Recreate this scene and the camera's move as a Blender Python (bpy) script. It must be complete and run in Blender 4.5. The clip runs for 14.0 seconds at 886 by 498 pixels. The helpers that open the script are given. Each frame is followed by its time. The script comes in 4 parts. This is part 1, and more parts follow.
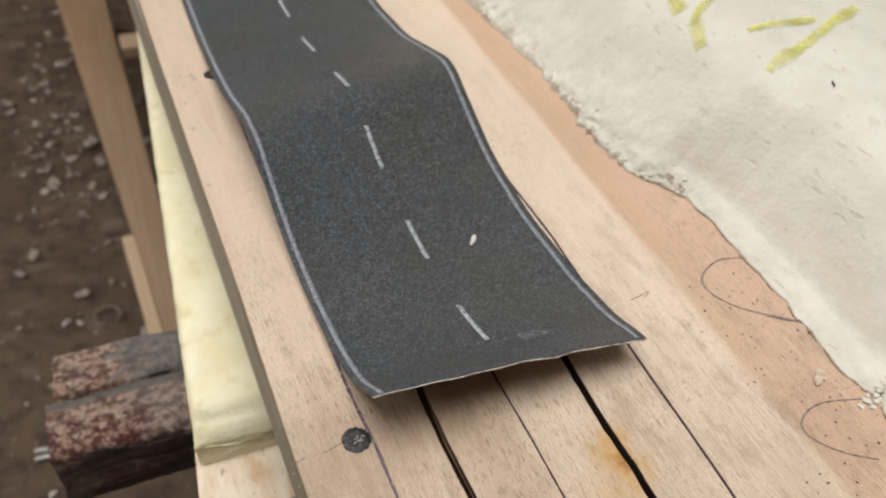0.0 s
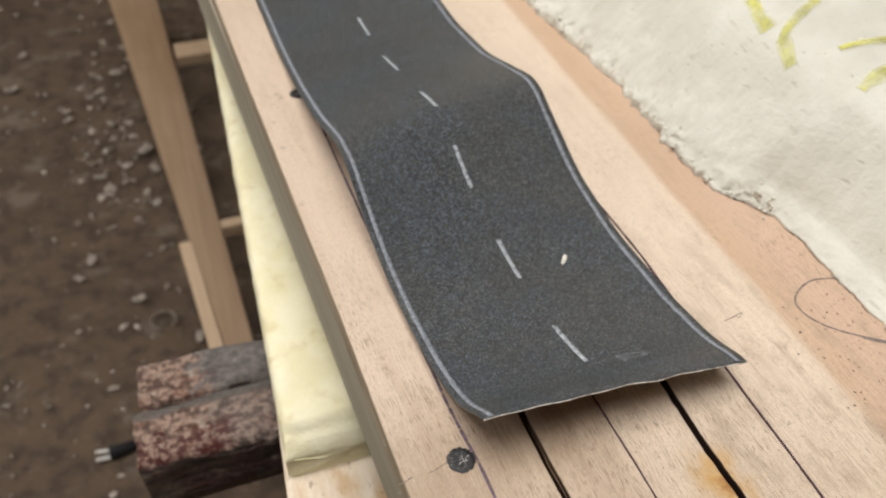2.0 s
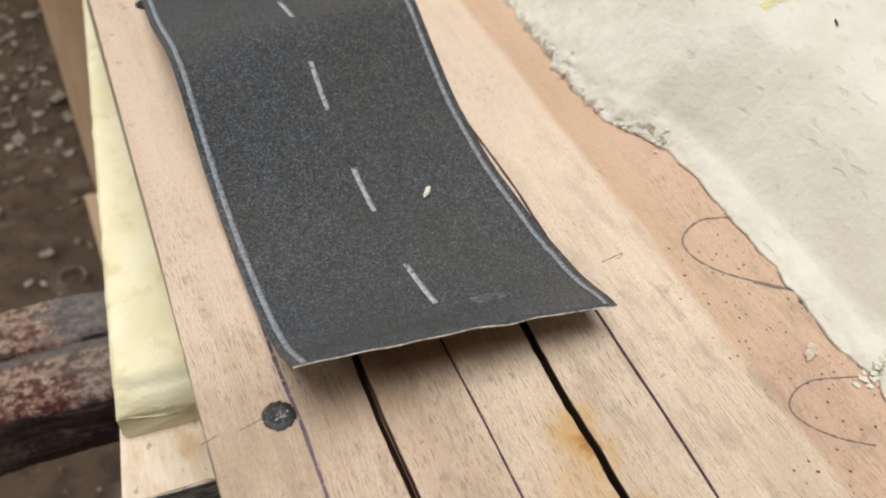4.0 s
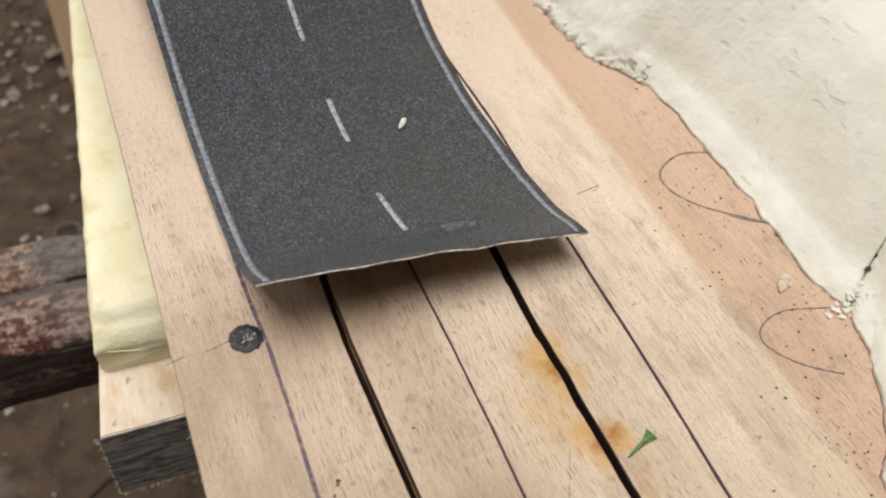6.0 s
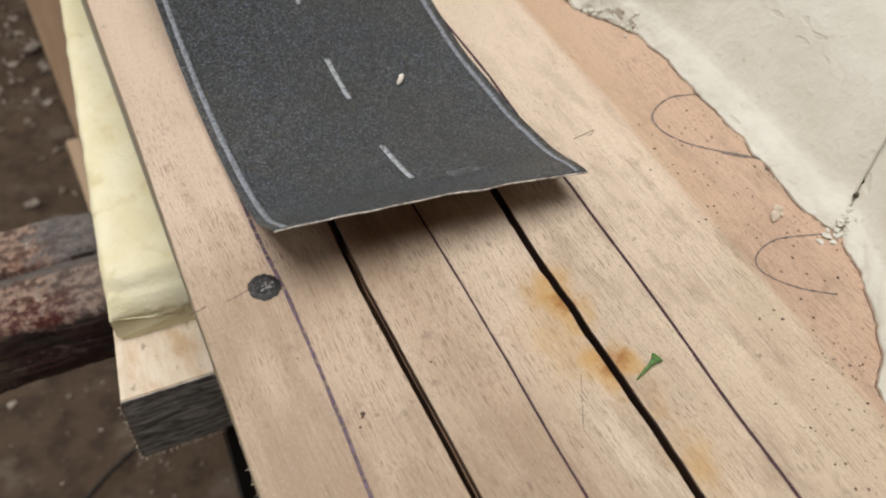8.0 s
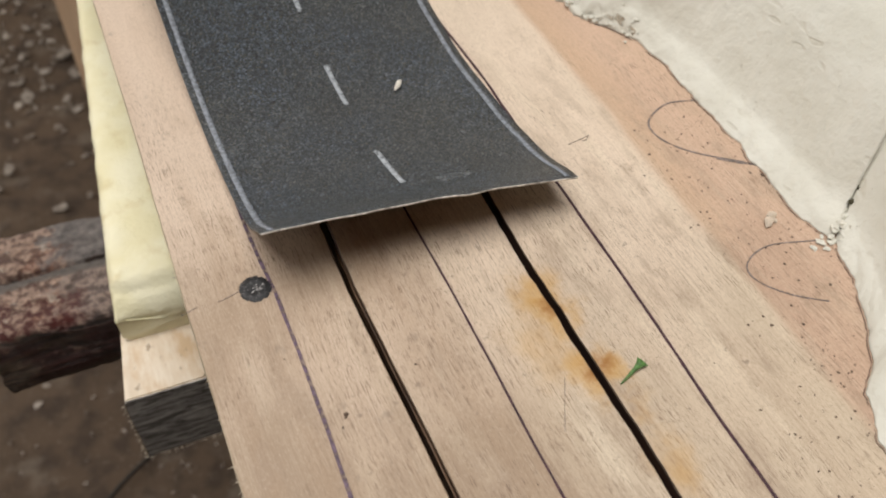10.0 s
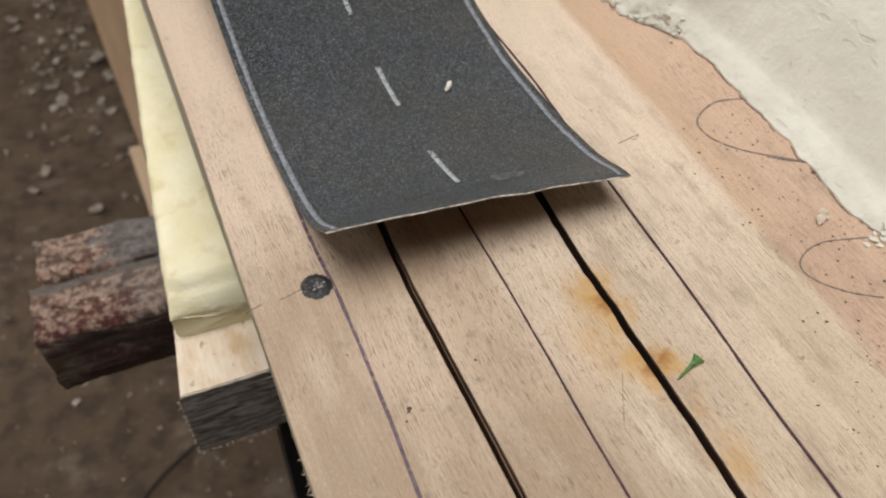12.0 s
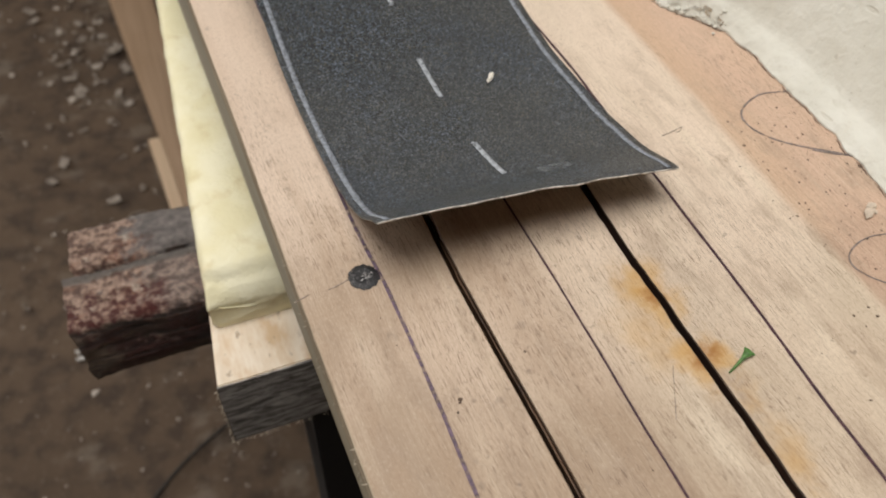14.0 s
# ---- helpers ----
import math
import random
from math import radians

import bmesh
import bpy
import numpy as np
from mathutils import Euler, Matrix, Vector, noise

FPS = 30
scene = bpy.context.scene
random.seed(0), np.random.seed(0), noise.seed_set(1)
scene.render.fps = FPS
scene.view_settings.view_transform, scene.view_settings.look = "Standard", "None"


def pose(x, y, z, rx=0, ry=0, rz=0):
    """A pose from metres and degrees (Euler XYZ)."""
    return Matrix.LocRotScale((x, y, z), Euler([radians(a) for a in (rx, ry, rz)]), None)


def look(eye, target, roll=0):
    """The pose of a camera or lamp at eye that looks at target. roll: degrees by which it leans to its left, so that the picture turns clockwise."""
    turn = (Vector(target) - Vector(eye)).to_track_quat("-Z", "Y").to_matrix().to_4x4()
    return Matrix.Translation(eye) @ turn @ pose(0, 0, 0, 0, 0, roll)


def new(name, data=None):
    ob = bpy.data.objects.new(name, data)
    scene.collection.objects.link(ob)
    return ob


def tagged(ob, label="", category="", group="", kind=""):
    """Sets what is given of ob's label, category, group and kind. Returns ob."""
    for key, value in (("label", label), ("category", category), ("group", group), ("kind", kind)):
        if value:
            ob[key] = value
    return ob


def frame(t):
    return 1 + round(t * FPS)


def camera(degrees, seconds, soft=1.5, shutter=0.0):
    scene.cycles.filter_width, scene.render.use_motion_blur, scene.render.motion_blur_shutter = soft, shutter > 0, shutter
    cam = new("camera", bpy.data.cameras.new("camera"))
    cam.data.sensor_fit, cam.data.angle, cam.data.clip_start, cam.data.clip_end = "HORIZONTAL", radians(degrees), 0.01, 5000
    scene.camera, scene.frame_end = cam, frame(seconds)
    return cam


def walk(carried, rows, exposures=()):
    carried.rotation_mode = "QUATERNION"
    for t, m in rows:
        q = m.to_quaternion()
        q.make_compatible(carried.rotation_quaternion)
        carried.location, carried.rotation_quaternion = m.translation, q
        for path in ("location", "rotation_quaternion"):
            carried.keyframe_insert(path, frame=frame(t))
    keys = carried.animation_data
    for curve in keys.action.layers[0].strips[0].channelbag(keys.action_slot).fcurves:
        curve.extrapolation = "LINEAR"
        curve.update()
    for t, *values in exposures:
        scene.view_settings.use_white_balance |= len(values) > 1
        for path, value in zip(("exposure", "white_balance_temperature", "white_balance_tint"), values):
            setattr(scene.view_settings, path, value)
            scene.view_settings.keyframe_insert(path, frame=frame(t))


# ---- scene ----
cam = camera(56.0, 14.0, soft=2.0)
cam.data.dof.use_dof, cam.data.dof.focus_distance, cam.data.dof.aperture_fstop = True, 0.232, 18.0
TOP = 0.72          # height of the board's upper face over the floor
ROWS = [
    (0, (-0.04505, -0.11858, 0.21040), (0.01764, 0.00931, 0.06999), 5.60),
    (0.5, (-0.04839, -0.12013, 0.21184), (0.01237, 0.00808, 0.07087), 4.76),
    (1, (-0.05414, -0.11965, 0.21393), (0.00361, 0.01025, 0.07325), 3.80),
    (1.5, (-0.06002, -0.11518, 0.21371), (-0.00594, 0.01617, 0.07292), 2.83),
    (2, (-0.06337, -0.10962, 0.21643), (-0.00871, 0.02177, 0.07589), 3.29),
    (2.2, (-0.06372, -0.10502, 0.21994), (-0.00864, 0.02635, 0.07955), 3.58),
    (2.4, (-0.05882, -0.11093, 0.21183), (-0.00319, 0.02214, 0.07327), 3.54),
    (2.5, (-0.05768, -0.11792, 0.19712), (-0.00044, 0.01617, 0.06022), 4.01),
    (2.6, (-0.05423, -0.12336, 0.18782), (0.00346, 0.00960, 0.05000), 4.40),
    (2.7, (-0.05028, -0.12494, 0.17988), (0.00892, 0.00624, 0.04101), 5.06),
    (2.8, (-0.04428, -0.12692, 0.17619), (0.01699, 0.00262, 0.03667), 5.67),
    (2.9, (-0.03923, -0.12739, 0.17556), (0.02497, 0.00062, 0.03594), 6.45),
    (3, (-0.03156, -0.12731, 0.17728), (0.03240, -0.00129, 0.03576), 6.31),
    (3.2, (-0.02748, -0.12305, 0.17879), (0.03783, 0.00075, 0.03594), 6.91),
    (5.3, (-0.01992, -0.09523, 0.19356), (0.04195, 0.02407, 0.04544), 9.27),
    (5.5, (-0.02065, -0.09688, 0.19088), (0.04055, 0.02204, 0.04217), 8.96),
    (5.7, (-0.02026, -0.10428, 0.18393), (0.04060, 0.01344, 0.03414), 8.95),
    (6, (-0.01877, -0.11462, 0.17676), (0.04315, 0.00115, 0.02588), 8.40),
    (6.2, (-0.01963, -0.11514, 0.17542), (0.04395, -0.00271, 0.02272), 7.88),
    (6.5, (-0.02151, -0.12290, 0.17548), (0.04491, -0.01355, 0.02176), 7.88),
    (7, (-0.02759, -0.12410, 0.17490), (0.03782, -0.01270, 0.02222), 7.36),
    (7.5, (-0.02743, -0.12498, 0.17442), (0.03708, -0.01413, 0.02096), 6.90),
    (8, (-0.02857, -0.12471, 0.17610), (0.03481, -0.01322, 0.02263), 6.72),
    (10.5, (-0.01858, -0.13177, 0.17954), (0.03727, -0.01523, 0.02690), 3.97),
    (11, (-0.02363, -0.13183, 0.18282), (0.03037, -0.01422, 0.03034), 3.19),
    (11.5, (-0.02882, -0.12970, 0.18144), (0.02350, -0.01165, 0.02871), 2.49),
    (12, (-0.02921, -0.13017, 0.18091), (0.02301, -0.01279, 0.02763), 2.60),
    (12.5, (-0.03245, -0.12956, 0.18146), (0.01958, -0.01217, 0.02812), 2.70),
    (13, (-0.03376, -0.12749, 0.18149), (0.01730, -0.00952, 0.02828), 2.40),
    (13.5, (-0.03594, -0.12549, 0.18091), (0.01350, -0.00798, 0.02681), 1.79),
    (14, (-0.03896, -0.12661, 0.17966), (0.01079, -0.00938, 0.02544), 2.23),
]


def lift(p):
    return (p[0], p[1], p[2] + TOP)


walk(cam, [(t, look(lift(e), lift(g), r)) for t, e, g, r in ROWS], [(0, -0.06), (2, 0.04), (3, 0.05), (5.5, 0.03), (6.2, 0.06), (6.5, 0.06), (7, -0.11), (14, -0.12)])

# ---- light ----
world = bpy.data.worlds.new("world")
scene.world = world
world.use_nodes = True
world.node_tree.nodes["Background"].inputs["Color"].default_value = (1.0, 0.96, 0.92, 1)
world.node_tree.nodes["Background"].inputs["Strength"].default_value = 0.02


def ceiling_lamp(eye, target, sx, sy, power, colour):
    data = bpy.data.lights.new("ceiling_lamp", "AREA")
    data.shape, data.size, data.size_y, data.energy, data.color = "RECTANGLE", sx, sy, power, colour
    ob = new("ceiling_lamp", data)
    ob.matrix_world = look(eye, target)
    return ob


ceiling_lamp((-0.22, -0.05, 2.40), (0.03, 0.05, TOP), 1.1, 1.1, 35.5, (1.0, 0.965, 0.94))
# added fill from the left, brightening left-facing sides and the far floor
ceiling_lamp((-2.62, 2.00, 1.45), (-0.4, 1.9, 0.0), 0.95, 1.2, 48, (1.0, 0.96, 0.91)).name = "side_fill"


# ---- materials ----
THICK = 0.0095      # of the plywood
class Graph:
    """A short way to write node materials."""

    def __init__(self, name):
        self.mat = bpy.data.materials.new(name)
        self.mat.use_nodes = True
        self.tree = self.mat.node_tree
        self.bsdf = self.tree.nodes["Principled BSDF"]
        self.coord = self.add("ShaderNodeTexCoord").outputs["Object"]

    def add(self, kind, **sockets):
        node = self.tree.nodes.new(kind)
        for key, value in sockets.items():
            self.feed(node.inputs[key.replace("_", " ")], value)
        return node

    def feed(self, socket, value):
        if isinstance(value, bpy.types.NodeSocket):
            self.tree.links.new(value, socket)
        elif isinstance(value, tuple) and len(value) == 3 and socket.type == "RGBA":
            socket.default_value = (*value, 1)
        else:
            socket.default_value = value

    def place(self, scale=(1, 1, 1), rot=(0, 0, 0), loc=(0, 0, 0)):
        return self.add("ShaderNodeMapping", Vector=self.coord, Scale=scale, Rotation=tuple(radians(a) for a in rot), Location=loc).outputs[0]

    def noise(self, scale, where=None, detail=4.0, rough=0.55, warp=0.0):
        return self.add("ShaderNodeTexNoise", Vector=where or self.coord, Scale=scale, Detail=detail, Roughness=rough, Distortion=warp).outputs["Fac"]

    def cells(self, scale, where=None, feature="F1"):
        n = self.add("ShaderNodeTexVoronoi", Vector=where or self.coord, Scale=scale)
        n.feature = feature
        return n.outputs["Distance"]

    def ramp(self, fac, a, b, lo=0.0, hi=1.0):
        n = self.add("ShaderNodeMapRange", Value=fac)
        for i, v in ((1, a), (2, b), (3, lo), (4, hi)):
            n.inputs[i].default_value = v
        n.interpolation_type = "SMOOTHSTEP"
        return n.outputs[0]

    def math(self, op, a, b=0.0):
        n = self.add("ShaderNodeMath")
        n.operation = op
        self.feed(n.inputs[0], a)
        self.feed(n.inputs[1], b)
        return n.outputs[0]

    def mix(self, fac, a, b, kind="MIX"):
        n = self.add("ShaderNodeMix")
        n.data_type, n.blend_type = "RGBA", kind
        self.feed(n.inputs[0], fac)
        self.feed(n.inputs[6], a)
        self.feed(n.inputs[7], b)
        return n.outputs[2]

    def done(self, colour, rough=0.6, bump=None, depth=0.0005, strength=1.0, metal=0.0, spec=0.5):
        self.feed(self.bsdf.inputs["Base Color"], colour)
        self.feed(self.bsdf.inputs["Roughness"], rough)
        self.bsdf.inputs["Metallic"].default_value = metal
        self.bsdf.inputs["Specular IOR Level"].default_value = spec
        if bump is not None:
            b = self.add("ShaderNodeBump", Height=bump, Strength=strength, Distance=depth)
            self.tree.links.new(b.outputs[0], self.bsdf.inputs["Normal"])
        return self.mat


def wood_face():
    """Pale plywood veneer: two sheets side by side, short dark pores a little off the long axis, soft pale flames, rust blooms beside one slot."""
    g = Graph("plywood_veneer")
    x = g.add("ShaderNodeSeparateXYZ", Vector=g.coord).outputs
    bend = g.add("ShaderNodeVectorMath", Vector=g.coord)
    bend.operation = "ADD"
    drift = g.add("ShaderNodeCombineXYZ", X=g.ramp(g.noise(11, None, 1), 0.25, 0.75, -0.0013, 0.0013))
    g.feed(bend.inputs[1], drift.outputs[0])
    turned = g.add("ShaderNodeMapping", Vector=bend.outputs[0], Rotation=(0, 0, radians(-3))).outputs[0]

    def along(sx, sy, detail=3, rough=0.55, loc=(0, 0, 0)):
        return g.noise(1.0, g.add("ShaderNodeMapping", Vector=turned, Scale=(sx, sy, 200), Location=loc).outputs[0], detail, rough)

    streak, band, cloud = along(3300, 210, 3, 0.6), along(120, 7), g.noise(28, None, 4)
    seam = g.math("ADD", x[0], g.ramp(g.noise(9, None, 2), 0.2, 0.8, -0.0035, 0.0035))
    joint = g.math("ADD", g.math("ADD", x[0], g.math("MULTIPLY", x[1], 0.02)), g.ramp(g.noise(16, None, 2), 0.2, 0.8, -0.0014, 0.0014))
    pink = g.ramp(joint, 0.1195, 0.1240)
    pale = g.ramp(g.math("ADD", seam, g.math("MULTIPLY", x[1], 0.16)), 0.034, 0.050)
    # operator's shade over the near part, painted into the veneer colour
    near_shade = g.ramp(g.math("ADD", x[1], g.ramp(g.noise(14, None, 3), 0.2, 0.8, -0.05, 0.05)), 0.05, -0.05)
    base = g.mix(pale, (0.680, 0.548, 0.430), (0.765, 0.635, 0.500))
    base = g.mix(pink, base, g.mix(g.ramp(seam, 0.124, 0.140), (0.60, 0.415, 0.28), (0.625, 0.440, 0.32)))
    base = g.mix(g.math("MULTIPLY", near_shade, 0.87), base, g.mix(pink, g.mix(pale, (0.335, 0.238, 0.152), (0.55, 0.450, 0.328)), (0.52, 0.355, 0.255)))
    near = g.ramp(x[1], 0.09, 0.0, 0.35, 1.0)
    # soft long bands, pale flames and a little grey soiling
    base = g.mix(g.math("MULTIPLY", g.math("MULTIPLY", near, g.ramp(pale, 0, 1, 1, 0.4)), g.ramp(band, 0.40, 0.70, 0, 0.48)), base, (0.37, 0.255, 0.165))
    flame = g.ramp(along(95, 13, 4, 0.6, (3, 1, 0)), 0.50, 0.66, 0, 0.5)
    base = g.mix(g.math("MULTIPLY", g.math("MULTIPLY", flame, g.ramp(pale, 0, 1, 0.40, 1)), g.math("MULTIPLY", near, g.ramp(pink, 0, 1, 1, 0.2))), base, (0.77, 0.665, 0.51))
    base = g.mix(g.ramp(cloud, 0.45, 0.75, 0, 0.25), base, (0.68, 0.525, 0.385))
    smudge = g.ramp(along(110, 40, 5, 0.66), 0.48, 0.68, 0, 0.60)
    base = g.mix(g.math("MULTIPLY", smudge, g.ramp(x[1], 0.10, 0.0, 0.25, 1.0)), base, (0.37, 0.275, 0.195))
    # fine fibre, pores and dust
    fibre = along(2100, 40, 4, 0.6)
    base = g.mix(g.math("MULTIPLY", near, g.ramp(fibre, 0.48, 0.68, 0, 0.30)), base, (0.31, 0.215, 0.14))
    base = g.mix(g.math("MULTIPLY", near, g.ramp(fibre, 0.48, 0.30, 0, 0.18)), base, (0.77, 0.665, 0.53))
    zone = g.math("MULTIPLY", g.ramp(g.noise(40, None, 4), 0.36, 0.62, 0.25, 1.0), g.ramp(x[1], 0.03, 0.16, 1.0, 0.30))
    base = g.mix(g.math("MULTIPLY", g.ramp(streak, 0.55, 0.65, 0, 0.80), zone), base, (0.19, 0.120, 0.075))
    nap = along(3000, 900, 3, 0.7, (2, 7, 0))
    base = g.mix(g.ramp(nap, 0.50, 0.68, 0, 0.45), base, (0.34, 0.24, 0.16))
    base = g.mix(g.ramp(nap, 0.48, 0.28, 0, 0.24), base, (0.80, 0.69, 0.55))
    dirt = g.math("MULTIPLY", g.ramp(g.noise(420, None, 2), 0.65, 0.73, 0, 0.5), g.ramp(g.noise(33, None, 2), 0.46, 0.64))
    base = g.mix(dirt, base, (0.14, 0.10, 0.075))
    stain = g.ramp(g.noise(1, g.place(scale=(150, 110, 100), loc=(4, 2, 0)), 5, 0.7), 0.60, 0.70, 0, 0.45)
    base = g.mix(g.math("MULTIPLY", stain, g.ramp(x[0], 0.05, 0.02)), base, (0.24, 0.19, 0.145))
    wet, core = None, None
    for cx, cy, r, k in ((0.0655, -0.0245, 0.0125, 0.85), (0.0700, -0.0270, 0.007, 0.7), (0.0655, -0.0455, 0.009, 0.75), (0.0722, -0.0445, 0.007, 0.8), (0.0595, -0.0330, 0.014, 0.40), (0.0735, -0.060, 0.006, 0.40), (0.0735, -0.077, 0.010, 0.5)):
        off = g.add("ShaderNodeVectorMath", **{"Vector": g.place(scale=(1.25, 0.75, 1))})
        off.operation = "DISTANCE"
        off.inputs[1].default_value = (cx * 1.25, cy * 0.75, THICK)
        reach = g.math("ADD", off.outputs["Value"], g.ramp(g.noise(150, None, 4, 0.6), 0.2, 0.8, -0.004, 0.004))
        spot = g.ramp(reach, -0.002, r * 1.15, min(1.0, k * 1.15), 0.0)
        wet = spot if wet is None else g.math("MAXIMUM", wet, spot)
    for cx, cy in ((0.0664, -0.0250), (0.0712, -0.0455), (0.0668, -0.0470)):
        off = g.add("ShaderNodeVectorMath", Vector=g.coord)
        off.operation = "DISTANCE"
        off.inputs[1].default_value = (cx, cy, THICK)
        spot = g.ramp(g.math("ADD", off.outputs["Value"], g.ramp(g.noise(300, None, 3), 0.2, 0.8, -0.0015, 0.0015)), 0.0, 0.0042, 0.95, 0.0)
        core = spot if core is None else g.math("MAXIMUM", core, spot)
    base = g.mix(g.math("MULTIPLY", wet, 0.95), base, (0.55, 0.315, 0.085))
    base = g.mix(core, base, (0.33, 0.145, 0.035))
    relief = g.math("ADD", streak, g.math("MULTIPLY", band, 0.6))
    return g.done(base, g.ramp(cloud, 0.3, 0.7, 0.5, 0.68), relief, 0.00012, 0.6)


def plain_wood(name, a, b, along="y", scale=1.0, rough=0.65):
    g = Graph(name)
    s = {"x": (14, 420, 420), "y": (420, 14, 420), "z": (420, 420, 14)}[along]
    fine = g.noise(scale, g.place(scale=s), 4, 0.6, 0.3)
    wide = g.noise(12 * scale, None, 3)
    c = g.mix(g.ramp(fine, 0.3, 0.7), a, b)
    c = g.mix(g.ramp(wide, 0.4, 0.75, 0, 0.5), c, tuple(v * k for v, k in zip(a, (0.80, 0.68, 0.50))))
    return g.done(c, rough, fine, 0.0006, 0.5)


def grit():
    """Black coated abrasive paper: coarse sparkling grains, some blue-grey, some olive brown."""
    g = Graph("abrasive_grit")
    grain = g.noise(1650, None, 4, 0.75)
    cell = g.add("ShaderNodeTexVoronoi", Vector=g.coord, Scale=2700.0)
    tone = g.add("ShaderNodeSeparateColor", Color=cell.outputs["Color"]).outputs
    wide = g.noise(26, None, 3)
    c = g.mix(g.ramp(grain, 0.40, 0.62), (0.007, 0.009, 0.0105), (0.098, 0.113, 0.125))
    # pale grains, with their glints painted into the colour too
    c = g.mix(g.ramp(tone[0], 0.72, 0.98, 0, 0.9), c, g.mix(g.ramp(wide, 0.38, 0.62), (0.22, 0.275, 0.35), (0.29, 0.30, 0.285)))
    c = g.mix(g.ramp(tone[1], 0.86, 1.0, 0, 0.75), c, (0.22, 0.190, 0.12))
    c = g.mix(g.ramp(tone[2], 0.72, 0.95, 0, 0.75), c, (0.004, 0.005, 0.006))
    c = g.mix(g.ramp(wide, 0.40, 0.7, 0, 0.25), c, (0.050, 0.052, 0.050))
    h = g.math("ADD", grain, g.math("MULTIPLY", tone[2], 0.7))
    return g.done(c, 0.42, h, 0.0007, 1.0, spec=0.8)


def flat(name, c, rough=0.6, vary=0.25, scale=300, bump=0.0001, metal=0.0):
    g = Graph(name)
    n = g.noise(scale, None, 4)
    return g.done(g.mix(g.ramp(n, 0.3, 0.7), tuple(v * (1 - vary) for v in c), tuple(min(1, v * (1 + vary)) for v in c)), rough, n, bump, 0.6, metal)


def foam_white():
    g = Graph("carved_white_foam")
    n, f, pits = g.noise(45, None, 4), g.noise(420, None, 4), g.cells(160)
    c = g.mix(g.ramp(n, 0.3, 0.7), (0.605, 0.590, 0.510), (0.675, 0.665, 0.590))
    c = g.mix(g.ramp(f, 0.62, 0.75, 0, 0.25), c, (0.47, 0.43, 0.33))
    stroke_zone = g.ramp(g.noise(50, None, 1), 0.52, 0.64)
    dents = g.math("MULTIPLY", g.ramp(g.noise(1, g.place(scale=(420, 150, 300), rot=(0, 0, 35)), 0), 0.64, 0.76), stroke_zone)
    c = g.mix(g.math("MULTIPLY", dents, 0.17), c, (0.38, 0.34, 0.24))
    specks = g.math("MULTIPLY", g.ramp(g.noise(300, g.place(loc=(2, 5, 1)), 3, 0.6), 0.67, 0.73, 0, 0.7), g.ramp(g.noise(24, None, 2), 0.50, 0.66))
    c = g.mix(specks, c, (0.22, 0.18, 0.11))
    h = g.math("ADD", g.math("MULTIPLY", f, 0.45), g.math("ADD", g.math("MULTIPLY", n, 0.45), g.math("MULTIPLY", pits, 0.3)))
    h = g.math("ADD", h, g.math("MULTIPLY", dents, -0.22))
    return g.done(c, 0.75, h, 0.0014, 0.7)


def foam_yellow():
    g = Graph("yellow_foam")
    n, f = g.noise(60, None, 3), g.noise(700, None, 3)
    c = g.mix(g.ramp(n, 0.3, 0.7), (0.785, 0.730, 0.475), (0.85, 0.81, 0.590))
    c = g.mix(g.ramp(g.noise(75, None, 4), 0.54, 0.72, 0, 0.5), c, (0.60, 0.49, 0.24))
    h = g.math("ADD", n, g.math("ADD", g.math("MULTIPLY", f, 0.35), g.math("MULTIPLY", g.noise(170, None, 3), 0.6)))
    return g.done(c, 0.85, h, 0.0016, 0.7)


